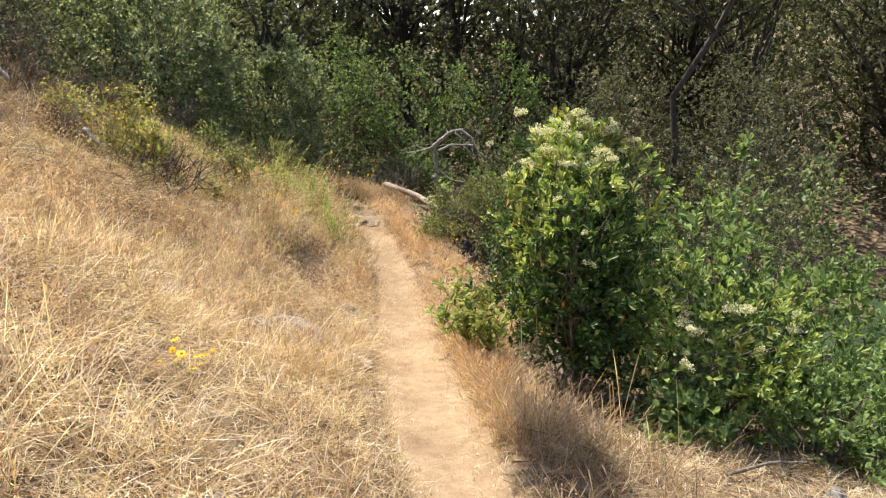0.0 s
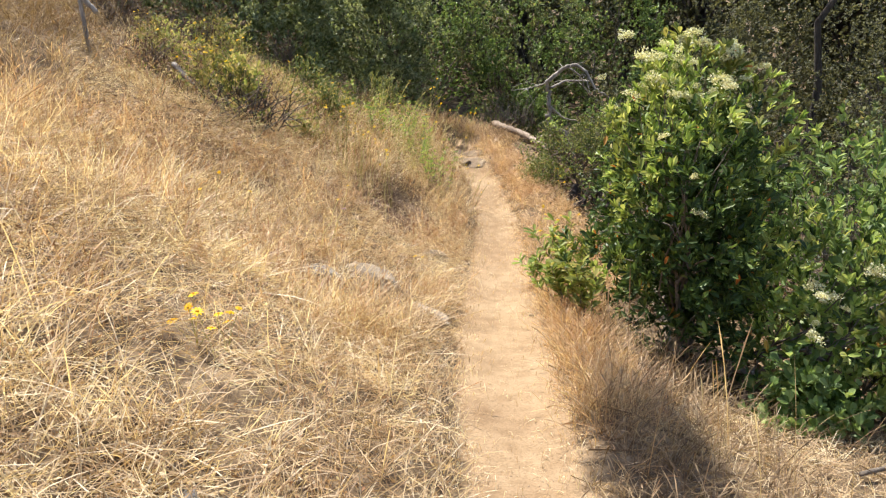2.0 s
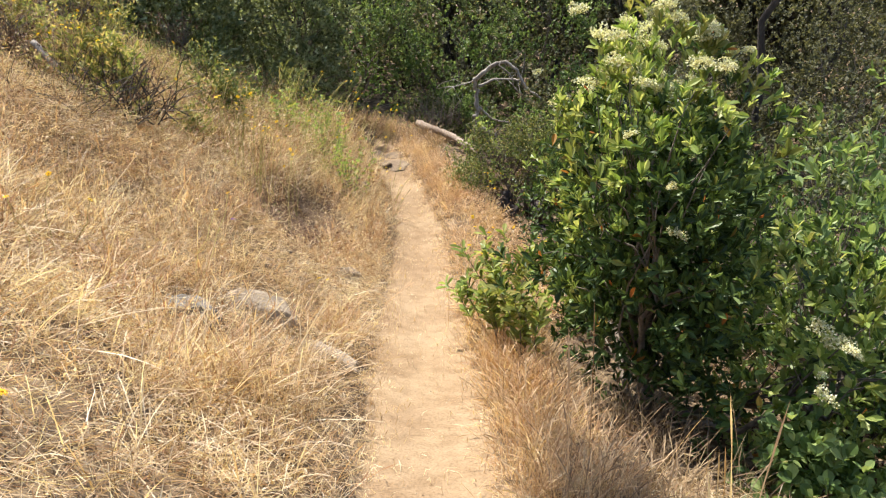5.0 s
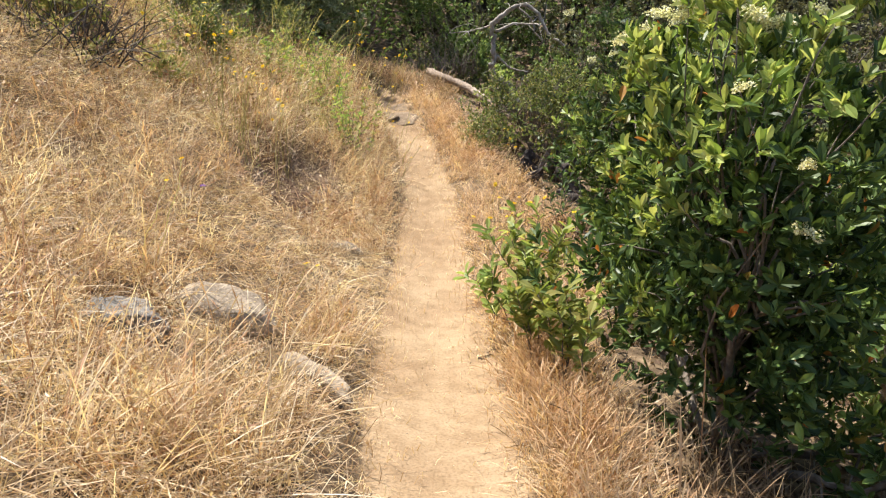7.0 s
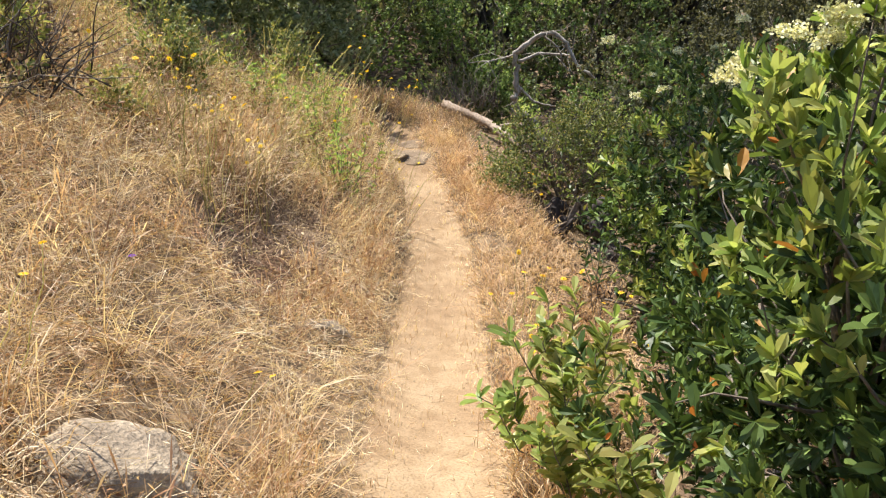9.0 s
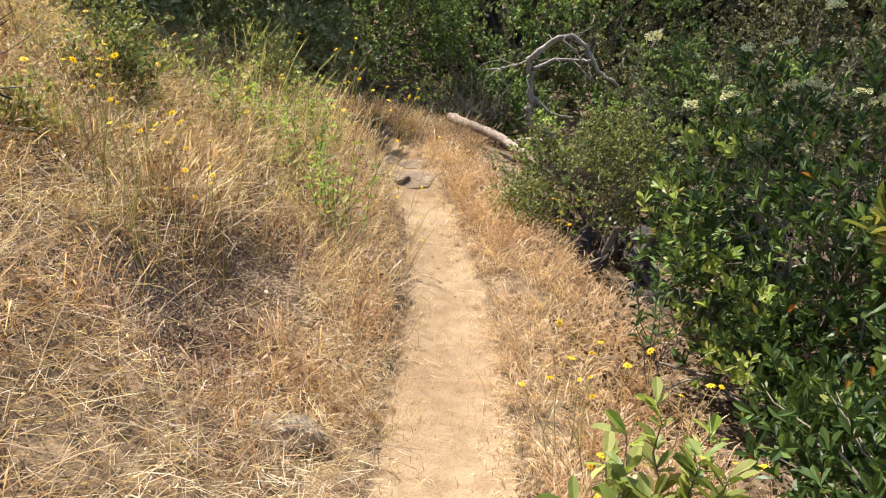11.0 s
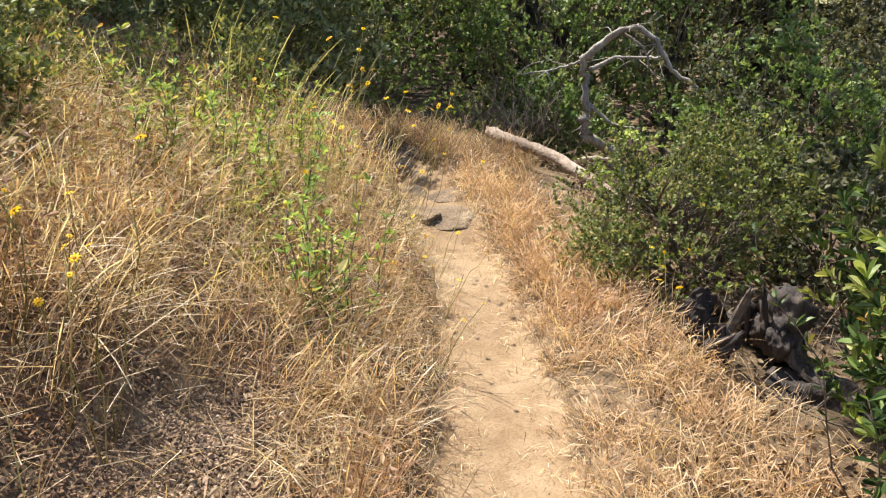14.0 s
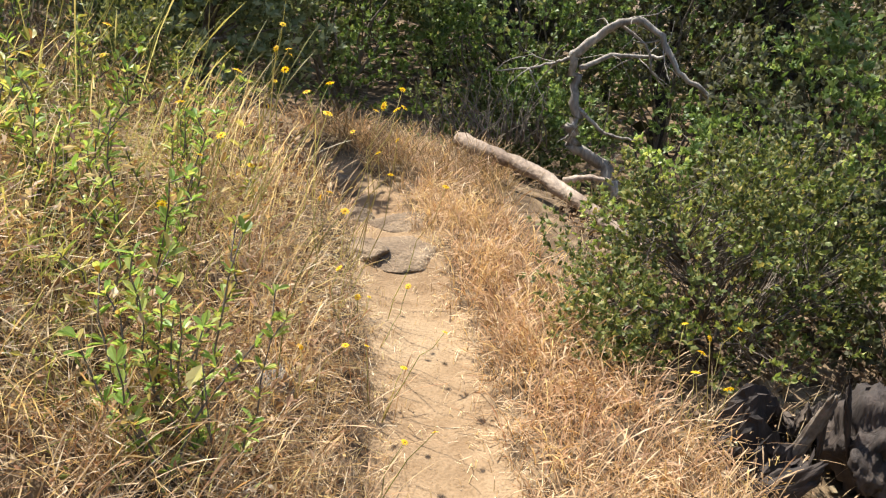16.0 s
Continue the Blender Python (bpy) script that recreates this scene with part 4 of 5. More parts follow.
    # leafy thicket right behind the blossoming bush
    for x, y, z, w, h, n in ((2.75, 4.9, 0.85, 0.62, 0.95, 120), (3.35, 4.2, 0.45, 0.55, 0.75, 120), (2.45, 3.7, 0.65, 0.45, 0.50, 90)):
        woody("oak_sapling", (x, y), [((x, y, z), (w, w, h), n, 0.3, 0.8)] + sprays((x, y, z), (w, w, h), n * 2, r), (7, 0.082, 0.50, LEAF, LEAF_T), "young oak with broad sunlit yellow-green leaves", "sapling", BRIGHT, TWIG, r, 5, 0.016, 60, "oak saplings on the creek bank", split=True)

    for x, y, w, h in ((-1.95, 8.3, 0.32, 0.28), (-2.3, 9.2, 0.40, 0.32), (-1.6, 10.6, 0.36, 0.34), (-3.3, 8.8, 0.45, 0.36), (-2.6, 10.3, 0.45, 0.4), (-1.9, 7.2, 0.22, 0.22), (-3.6, 7.9, 0.4, 0.3)):
        z = float(height(x, y))
        woody("sage_bush", (x, y), [((x, y, z + h * 0.8), (w, w * 0.8, h), int(900 * w), 0.2, 0.4)], (6, 0.042, 0.42, CHIP, CHIP_T), "small olive-green bush among dry grass", "bush", (WEED, SMALL)[int(r.integers(0, 2))], TWIG, r, 6, 0.006, 60, "small bushes on the bank")


def make_trees():
    r = np.random.default_rng(29)
    spots = [(-8.5, 15.0, 7.5), (-5.2, 16.4, 7.0), (-2.4, 18.4, 7.0), (1.0, 19.4, 7.5), (4.3, 19.2, 7.0), (8.0, 19.6, 8.0), (13.8, 18.5, 7.5), (15.0, 13.6, 5.5), (15.5, 6.5, 6.5), (15.2, 10.0, 7.5), (15.0, 22.0, 9.0), (-12.5, 17.0, 8.5), (18, 15, 8), (-0.5, 24.0, 9.5), (5.5, 24.5, 9.5), (-6.0, 22.0, 9.5), (11, 25, 10), (-11, 10, 6)]
    for x, y, h in spots:
        g = float(height(x, y))
        # x >= 0: oversized top tiers, out of view, added to shade the wood
        blobs = [((x + r.normal(scale=0.8), y + r.normal(scale=0.6), g + h * q), (h * 0.32 * s, h * 0.28 * s, h * 0.20 * s), int((700 if y < 20 else 480) * s), 0.35, 0.6) for q, s in (((0.17, 0.95), (0.33, 1.0), (0.52, 1.1), (0.75, 0.9)) if x < 0 else ((0.15, 0.7), (0.33, 0.8), (0.55, 1.1), (0.78, 1.5), (1.0, 1.5)))]
        woody("oak_tree", (x, y), blobs, FAR, "dark green oak standing over the creek bank", "tree", (SCRUBOAK, SCRUBOAK, BAY)[int(r.integers(0, 3))] if x > -1 else (OAK, BAY, DUSTY)[int(r.integers(0, 3))], BARK, r, 1, 0.17, 34, "woodland oaks", "crown", True, (r.normal(scale=0.5), r.normal(scale=0.4)))
    # old oaks whose long limbs, unseen high above the trail, are added to cast shade
    old = [((-2.4, -8.0), (-0.2, 2.5), [((-2.6, -4.6, 8.8), (0.9, 1.4, 0.8), 260, 0.3, 0.3), ((-2.08, 4.75, 8.6), (0.27, 1.1, 0.4), 230, 0.05, 0.0), ((-0.72, 5.9, 8.5), (0.24, 0.40, 0.3), 100, 0.05, 0.0)]),
           ((-9.6, 13.4), (0.6, -0.3), [((-9.2, 13.0, 8.2), (0.9, 0.9, 0.9), 260, 0.3, 0.3), ((-3.6, 14.1, 7.5), (0.40, 0.70, 0.4), 150, 0.05, 0.1)]),
           # this leaning trunk does come into view, its high clumps do not
           ((4.25, 10.6), (1.6, 0.1), [((5.0, 10.2, 6.4), (1.4, 1.1, 0.8), 300, 0.3, 0.3), ((0.62, 9.4, 5.3), (0.70, 1.3, 0.3), 330, 0.05, 0.1), ((0.05, 10.6, 5.3), (0.42, 0.8, 0.3), 220, 0.05, 0.0), ((0.55, 13.0, 6.0), (0.75, 1.0, 0.35), 260, 0.05, 0.2)])]
    for base, lean, blobs in old:
        woody("oak_tree", base, blobs, FAR, "old oak, its unseen high limbs over the trail added for shade", "tree", OAK, BARK, r, 1, 0.06, 24, "old oaks", "crown", True, lean, fork_at=0.85)
    # leaning dark trunks that stand before the wood, crowns above
    for x, y, h, lx, n in ((7.3, 17.0, 7.5, 1.3, 220), (0.9, 19.6, 7.5, 0.9, 120), (-0.3, 19.9, 7.5, -0.5, 120), (3.4, 19.8, 7.5, 0.3, 120), (-6.8, 17.2, 7.0, 0.5, 350)):
        g = float(height(x, y))
        blobs = [((x + lx + 0.8 * q, y, g + h * 0.82), (1.5, 1.1, 0.9), n, 0.4, 0.3) for q in (-1, 1)]
        woody("oak_tree", (x, y), blobs, FAR, "dark leaning oak trunk with a high crown", "tree", BAY, BARK, r, 1, 0.15, 9, "woodland oaks", "crown", True, (lx, 0.1))
    n = 42000
    x, y = r.uniform(-24, 34, n), r.uniform(20, 38, n)
    lift = r.uniform(0, 1, n) * (5.5 + 2.5 * waves(x, y, 0.35, 71))
    base = np.stack([x, y, height(x, y) + np.maximum(lift, 0.05)], 1)
    Y = unit(r.normal(size=(n, 3)) + np.array([0, -0.3, 0.3]))
    X = any_side(Y, r)
    v, f = stamp(CHIP, CHIP_T, base, X, Y, np.cross(X, Y), np.stack([r.uniform(0.2, 0.34, n)] * 3, 1))
    tagged(part("far_woods", mesh_of("far_woods", v, f), SCRUBOAK), "dense dark woodland on the far slope", "woods", kind="stuff")


make_shrubs()
make_trees()


# ---- rocks ----
SLAB = solid_material("dusty worn rock", [(0.3, (0.13, 0.088, 0.054)), (0.5, (0.22, 0.155, 0.096)), (0.72, (0.30, 0.22, 0.14))], 5, 0.95, 0.6, 70)

def rock_mesh(name, size, seed, facets=11, rough=0.11):
    r = random.Random(seed)
    bm = bmesh.new()
    bmesh.ops.create_icosphere(bm, subdivisions=4, radius=1.0)
    cuts = [(Vector((r.gauss(0, 1), r.gauss(0, 1), r.gauss(0.2, 0.8))).normalized(), r.uniform(0.50, 0.84)) for _ in range(facets)]
    off = Vector((seed * 3.7, seed * 1.3, 0))
    for v in bm.verts:
        for n, d in cuts:
            e = v.co.dot(n) - d
            if e > 0:
                v.co -= n * e
        v.co *= 1 + rough * noise.fractal(v.co * 2.6 + off, 1.0, 2.0, 5) + 0.4 * rough * noise.noise(v.co * 11 + off)
    bmesh.ops.scale(bm, vec=size, verts=bm.verts)
    me = bpy.data.meshes.new(name)
    bm.to_mesh(me)
    bm.free()
    me.polygons.foreach_set("use_smooth", np.full(len(me.polygons), True))
    return me


def rock(at, size, turn, seed, mat, label, sink=0.3, tilt=(0, 0), group=""):
    ob = new("rock", rock_mesh("rock", size, seed))
    ob.data.materials.append(mat)
    z = float(height(at[0], at[1]))
    ob.matrix_world = pose(at[0], at[1], z + size[2] * (1 - 2 * sink), tilt[0], tilt[1], turn)
    return tagged(ob, label, "rock", group)


rock((-0.69, 4.22), (0.25, 0.30, 0.10), 30, 1, ROCK, "tan lichen-flecked rock half buried in dry grass", 0.45, (16, 14))
rock((-0.33, 3.96), (0.07, 0.36, 0.08), 39, 2, ROCK, "long low grey-tan rock running down to the trail", 0.485, (-8, 10))
rock((-0.92, 3.74), (0.18, 0.17, 0.11), 20, 3, DARKROCK, "dark blue-grey angular rock in dry grass", 0.42, (18, 10))
rock((-0.46, 6.24), (0.19, 0.13, 0.08), -15, 4, ROCK, "small tan rock beside the trail", 0.40, (0, 12))
rock((-0.46, 8.90), (0.085, 0.09, 0.08), 10, 5, DARKROCK, "small grey rock at the trail's edge", 0.3)
rock((-0.60, 0.62), (0.11, 0.09, 0.07), 30, 6, DARKROCK, "small grey stone sunk in the straw", 0.44)
rock((2.62, 2.37), (0.09, 0.08, 0.07), 15, 7, DARKROCK, "small grey stone on the lower bank", 0.3)
for n, (x, y, sx, sy, sz, turn) in enumerate(((-0.16, 10.55, 0.19, 0.16, 0.06, 20), (-0.42, 10.55, 0.14, 0.12, 0.05, -25), (-0.22, 10.95, 0.15, 0.12, 0.07, 10), (-0.50, 10.95, 0.13, 0.10, 0.06, 40), (-0.72, 11.35, 0.18, 0.13, 0.10, 0), (-0.95, 11.0, 0.15, 0.13, 0.12, 60))):
    rock((x, y), (sx * 1.3, sy * 1.25, sz * 1.0), turn, 20 + n, SLAB, "flat worn rock slab bedded in the trail", 0.53, (13, -6), "slabs at the bend")


def grit(name, label, n, area, size, mat, r, keep, category):
    """Many small angular lumps on the ground."""
    x, y = scatter(n, *area, keep, r)
    n = len(x)
    o = np.array([(1, 0, 0), (-1, 0, 0), (0, 1, 0), (0, -1, 0), (0, 0, 1), (0, 0, -1)], float)
    t = [(0, 2, 4), (2, 1, 4), (1, 3, 4), (3, 0, 4), (2, 0, 5), (1, 2, 5), (3, 1, 5), (0, 3, 5)]
    s = r.uniform(*size, n) * r.uniform(0.5, 1, n)
    base = np.stack([x, y, height(x, y) + s * 0.25], 1)
    Y = unit(r.normal(size=(n, 3)))
    X = any_side(Y, r)
    v, f = stamp(o, t, base, X, Y, np.cross(X, Y), s[:, None] * r.uniform(0.5, 1.1, (n, 3)))
    return tagged(part(name, mesh_of(name, v, f), mat), label, category, kind="stuff")


rg = np.random.default_rng(37)
grit("trail_grit", "small stones and grit scattered on the trail", 4200, (-0.6, 0.75, 0.4, 11.2), (0.002, 0.0065), PEBBLE, rg, lambda x, y: np.where(off_trail(x, y, 0.03), 0.0, 0.75), "gravel")
grit("soil_crumbs", "dark crumbling soil and husks on the broken bank", 70000, (-1.8, -0.4, 5.7, 8.4), (0.004, 0.015), CRUMB, rg, lambda x, y: np.clip(1.1 - soil_gap(x, y), 0.02, 0.95), "soil")


# ---- dead wood ----
def limbs_of(name, label, category, at, lines, mat, r, part_name="branch", group="", gnarl=0.12):
    top = thing(name, at, label, category, group)
    for pts, a, b in lines:
        p = np.asarray(pts, float)
        t = np.linspace(0, len(p) - 1, len(p) * 4)
        q = np.stack([np.interp(t, np.arange(len(p)), p[:, i]) for i in range(3)], 1)
        for _ in range(2):
            q[1:-1] = (q[:-2] + 2 * q[1:-1] + q[2:]) / 4
        q[1:-1] += r.normal(scale=max(a * gnarl, 0.001), size=q[1:-1].shape)
        part(part_name, tube_mesh(part_name, [tube(q - np.asarray(at), np.linspace(a, b, len(q)), 9, r, 0.09)]), mat, top)
    return top


rd = np.random.default_rng(41)
dx, dy = scatter(30000, 0.75, 4.6, 2.9, 12.5, lambda x, y: np.clip((right_of(x, y) - 0.25) / 0.5, 0, 1) * np.clip(0.6 + 0.4 * waves(x, y, 2, 91), 0.1, 1), rd)
dn = len(dx)
DY = unit(rd.normal(size=(dn, 3)) * np.array([1, 1, 0.4]))
DX = any_side(DY, rd)
dv, df = stamp(CHIP, CHIP_T, np.stack([dx, dy, height(dx, dy) + rd.uniform(0.004, 0.05, dn)], 1), DX, DY, np.cross(DX, DY), np.stack([rd.uniform(0.02, 0.06, dn) * 0.8, rd.uniform(0.02, 0.07, dn), np.full(dn, 0.03)], 1))
tagged(part("leaf_litter", mesh_of("leaf_litter", dv, df), DUFF), "brown fallen leaves littering the shaded bank", "leaf litter", kind="stuff")

Y0 = 13.7
snag = [([(1.45, Y0 - .1, -.25), (1.35, Y0, 0), (1.08, Y0, .15), (.99, Y0, .28), (1.05, Y0, .41), (.98, Y0 + .05, .72), (.95, Y0, .97)], .06, .042),
        ([(.95, Y0, .93), (1.21, Y0 - .1, 1.2), (1.43, Y0 - .2, 1.29), (1.63, Y0 - .25, 1.12), (1.77, Y0 - .3, .89), (2.02, Y0 - .35, .75), (2.08, Y0 - .3, .6)], .042, .014),
        ([(.95, Y0, .92), (.83, Y0 + .1, .87), (.6, Y0 + .1, .8), (.32, Y0 + .2, .76)], .018, .008),
        ([(1.02, Y0, .84), (1.28, Y0 + .1, .96), (1.51, Y0 + .1, .96), (1.72, Y0, .98)], .028, .014),
        ([(1.3, Y0 - .1, 1.22), (1.57, Y0 - .1, 1.04), (1.60, Y0 - .1, .86), (1.76, Y0, .72)], .016, .007),
        ([(1.05, Y0, .5), (1.31, Y0 - .1, .29), (1.57, Y0 - .1, .28)], .022, .010),
        ([(1.66, Y0 - .25, 1.1), (1.74, Y0 - .3, .98), (1.66, Y0 - .3, .88)], .013, .006)]
for _ in range(34):
    a = np.array(snag[rd.integers(0, 4)][0][rd.integers(1, 4)], float)
    e = a + rd.normal(scale=0.17, size=3) + np.array([0, 0, -.03])
    snag.append(([a, (a + e) / 2 + rd.normal(scale=0.03, size=3), e], .007, .003))
limbs_of("dead_snag", "bare bleached dead branch arching over the shrubs", "dead branch", (1.4, Y0, -.2), [(p, a * 0.9, b * 0.85) for p, a, b in snag], DEADWOOD, rd, gnarl=0.3)
limbs_of("fallen_log", "pale sun-bleached fallen log beside the bend", "log", (0.5, 12.1, 0.2),
         [([(.06, 12.8, .31), (.17, 12.6, .30), (.45, 12.2, .28), (.77, 11.8, .17), (.98, 11.4, .09), (1.2, 11.1, .0)], .062, .04), ([(.75, 11.85, .24), (.92, 11.75, .3), (1.02, 11.7, .29)], .025, .012)] , LOGWOOD, rd, "trunk")
limbs_of("dead_branch", "weather-worn grey dead limb lying on the upper bank", "dead branch", (-3.8, 7.0, 1.9),
         [([(-4.35, 6.9, 2.52), (-4.0, 6.8, 2.39), (-3.87, 6.8, 2.32), (-3.78, 6.8, 2.21)], .04, .022), ([(-3.93, 6.8, 2.35), (-3.92, 6.8, 2.1), (-3.91, 6.85, 1.75)], .025, .018)], DEADWOOD, rd)
limbs_of("dead_branch", "thin grey dead stick leaning out of the olive bush", "dead branch", (-2.63, 7.05, 0.95),
         [([(-3.22, 7.2, 1.70), (-3.02, 7.1, 1.53), (-2.83, 7.1, 1.37), (-2.63, 7.05, 0.95), (-2.58, 7.0, 0.85)], .028, .015)], DEADWOOD, rd)
limbs_of("dead_branch", "dark dead stick lying on the lower bank", "dead branch", (1.92, 2.31, 0.30),
         [([(1.92, 2.31, 0.30), (2.27, 2.51, 0.27), (2.63, 2.71, 0.16)], .012, .008)], TWIG, rd)
for n in range(26):
    x, y = rd.uniform(1.6, 2.9), rd.uniform(6.4, 8.9)
    a, l = rd.uniform(0, 6.28), rd.uniform(0.12, 0.36)
    p = []
    for s in (-1, -.3, .4, 1):
        px, py = x + s * l * math.cos(a), y + s * l * math.sin(a)
        p.append((px, py, float(height(px, py)) + 0.02 + 0.012 * n * rd.uniform(0.3, 1)))
    g = rd.uniform(0.005, 0.016)
    limbs_of("dead_branch", "grey dead branch in a tangled heap under the bush", "dead branch", p[1], [(p, g, g * 0.6)], DEADWOOD if n % 3 == 0 else TWIG, rd, gnarl=0.5, group="heap of dead branches")


# grey tangle of bare twigs at the foot of the snag
brush = []
for _ in range(80):
    a = np.array([rd.normal(0.3, 0.34), rd.normal(13.5, 0.15), 0.2])
    e = a + np.array([rd.normal(scale=0.22), rd.normal(scale=0.12), rd.uniform(0.15, 0.6)])
    brush.append(tube(bend(a, e, 5, 0.05, rd) - np.array([0.25, 13.5, 0.2]), np.linspace(0.006, 0.002, 5), 4))
tw = thing("dead_brush", (0.25, 13.5, 0.2), "tangle of bare grey dead twigs by the log", "dead brush")
for b in brush:
    part("twig", tube_mesh("twig", [b]), TWIG, tw)


# ---- hollow charred stump ----
def make_stump():
    r = np.random.default_rng(47)
    at = np.array([1.32, 9.2, float(height(1.32, 9.2)) - 0.06])
    top = thing("hollow_stump", at, "charred hollow stump with splintered grey rim", "stump")
    top.scale = (1.2, 1.2, 1.3)
    na, nz = 96, 16
    ang = np.linspace(-0.55, 4.35, na)
    jag = 0.22 + 0.05 * np.sin(ang * 2.3 + 1) + 0.035 * np.sin(ang * 9) * np.sin(ang * 3.1) + 0.014 * np.sin(ang * 29) + r.normal(scale=0.010, size=na)
    shells = []
    for inset in (0.0, 0.035):
        rows = []
        for j in range(nz):
            t = j / (nz - 1)
            rad = 0.27 - 0.07 * t + 0.10 * (1 - t) ** 3 - inset + 0.022 * np.sin(ang * 7 + 2 * t) + 0.012 * np.sin(ang * 31 + t) + r.normal(scale=0.009, size=na)
            z = jag * t
            rows.append(np.stack([rad * np.cos(ang) + 0.05 * t, rad * np.sin(ang) * 0.9 + 0.04 * t, z], 1))
        shells.append(np.array(rows))
    v = np.concatenate([s.reshape(-1, 3) for s in shells])
    q = []
    for k in range(2):
        for j in range(nz - 1):
            for i in range(na - 1):
                a = k * na * nz + j * na + i
                q.append((a, a + 1, a + na + 1, a + na) if k == 0 else (a + 1, a, a + na, a + na + 1))
    m = na * nz
    e = (nz - 1) * na
    for i in range(na - 1):
        q.append((e + i, e + i + 1, m + e + i + 1, m + e + i))
    for j in range(nz - 1):
        for i in (0, na - 1):
            q.append((j * na + i, (j + 1) * na + i, m + (j + 1) * na + i, m + j * na + i))
    part("shell", mesh_of("shell", v, None, q, False), CHAR, top, "charred hollow shell")
    for x, y, z, a, seed in ((0.22, 0.06, 0.16, (.14, .12, .17), 61), (0.17, -0.06, 0.13, (.06, .05, .07), 64), (0.36, -0.10, -0.10, (.24, .18, .15), 62), (-0.22, 0.02, 0.0, (.12, .12, .14), 63)):
        ob = part("burl", rock_mesh("burl", a, seed, 4, 0.28), CHAR, top)
        ob.location = (x, y, z)
    # torn slabs of the old wall, leaning against what is left
    for x, y, z, size, turn, seed, mat in ((-.16, -.16, .07, (.052, .034, .23), (18, 42, 10), 71, CHAR), (-.02, -.24, -.05, (.09, .05, .12), (10, 55, 20), 72, TWIG),
                                           (-.02, -.07, .22, (.022, .015, .15), (8, 18, 0), 73, TWIG), (.04, -.03, .25, (.012, .010, .12), (4, -8, 30), 74, CHAR),
                                           (.12, .00, .25, (.016, .012, .11), (-4, -14, 30), 75, CHAR), (.06, -.27, -.02, (.020, .014, .15), (10, -28, 10), 76, TWIG)):
        ob = part("slab", rock_mesh("slab", size, seed, 7, 0.30), mat, top, "weather-worn torn slab of wood")
        ob.matrix_local = pose(x, y, z, *turn)
    for i in range(34):
        a = np.array([0.13 + r.normal(scale=0.05), -.28 + r.normal(scale=0.03), -0.12])
        d = np.array([(a[0] - 0.11) * 1.1 + r.normal(scale=0.02), r.normal(scale=0.03), r.uniform(0.05, 0.19)])
        g = r.uniform(0.003, 0.008)
        part("splinter", tube_mesh("splinter", [tube(bend(a, a + d, 5, 0.012, r), np.linspace(g, g * 0.25, 5), 5)]), (DEADWOOD, TWIG, CHAR)[i % 3], top)
    for i in range(4):
        ob = part("fungus", rock_mesh("fungus", (0.018, 0.013, 0.006), 80 + i, 3, 0.15), CREAM, top, "pale shelf fungus")
        ob.location = (-0.20 + 0.022 * i, 0.0 - 0.012 * (i % 2), 0.155 + 0.006 * (i % 3))


make_stump()


# ---- wildflowers and green plants ----
def flower_mesh():
    pet, tri = [], []
    for i in range(9):
        a = i * 2 * math.pi / 9
        c, s = math.cos(a), math.sin(a)
        n = len(pet)
        for u, w, z in ((0.003, 0, 0.001), (0.011, -0.0038, 0.002), (0.011, 0.0038, 0.002), (0.0185, -0.0022, -0.001), (0.0185, 0.0022, -0.001)):
            pet.append((u * c - w * s, u * s + w * c, z))
        tri += [(n, n + 1, n + 2), (n + 1, n + 3, n + 4), (n + 1, n + 4, n + 2)]
    me = mesh_of("flower_head", pet, tri)
    me.materials.append(YELLOW)
    dome = [(u * math.cos(k), u * math.sin(k), z) for u, z in ((0.0062, 0.001), (0.0045, 0.0045)) for k in np.arange(7) * 2 * math.pi / 7] + [(0, 0, 0.006)]
    tri = [(7 + k, 7 + (k + 1) % 7, 14) for k in range(7)] + [(k, (k + 1) % 7, 7 + k) for k in range(7)] + [((k + 1) % 7, 7 + (k + 1) % 7, 7 + k) for k in range(7)]
    disc = mesh_of("disc", dome, tri)
    disc.materials.append(blade_material("orange flower discs", [(0, (0.62, 0.28, 0.01)), (1, (0.78, 0.42, 0.015))], 0.8, 0.0))
    return me, disc


FLOWER, DISC = flower_mesh()


def wildflowers(centre, spread, count, tall, r, group, lean=(0, 0), size=1.0, splay=0.10):
    """Plants of one to four yellow daisies on thin forked stems."""
    done = 0
    while done < count:
        x, y = r.normal(centre[0], spread[0]), r.normal(centre[1], spread[1])
        at = np.array([x, y, float(height(x, y))])
        plant = thing("wildflower", at, "yellow daisy-like wildflower on thin pale stems", "flower", group)
        for _ in range(min(int(r.integers(1, 5)), count - done)):
            h = r.uniform(*tall)
            e = np.array([r.normal(scale=splay) + lean[0] * h, r.normal(scale=splay * 0.8) + lean[1] * h, h])
            part("stem", tube_mesh("stem", [tube(bend((0, 0, -0.02), e, 6, 0.0, r) + 0, np.linspace(0.0022, 0.0013, 6), 4)]), OLIVE, plant)
            head = new("flower_head", FLOWER)
            head.parent = plant
            s = size * r.uniform(0.6, 1.05)
            head.matrix_local = Matrix.LocRotScale(Vector(e), Euler((r.normal(scale=0.5), r.normal(scale=0.5), r.uniform(0, 6))), Vector((s, s, s)))
            disc = new("disc", DISC)
            disc.parent = head
            done += 1


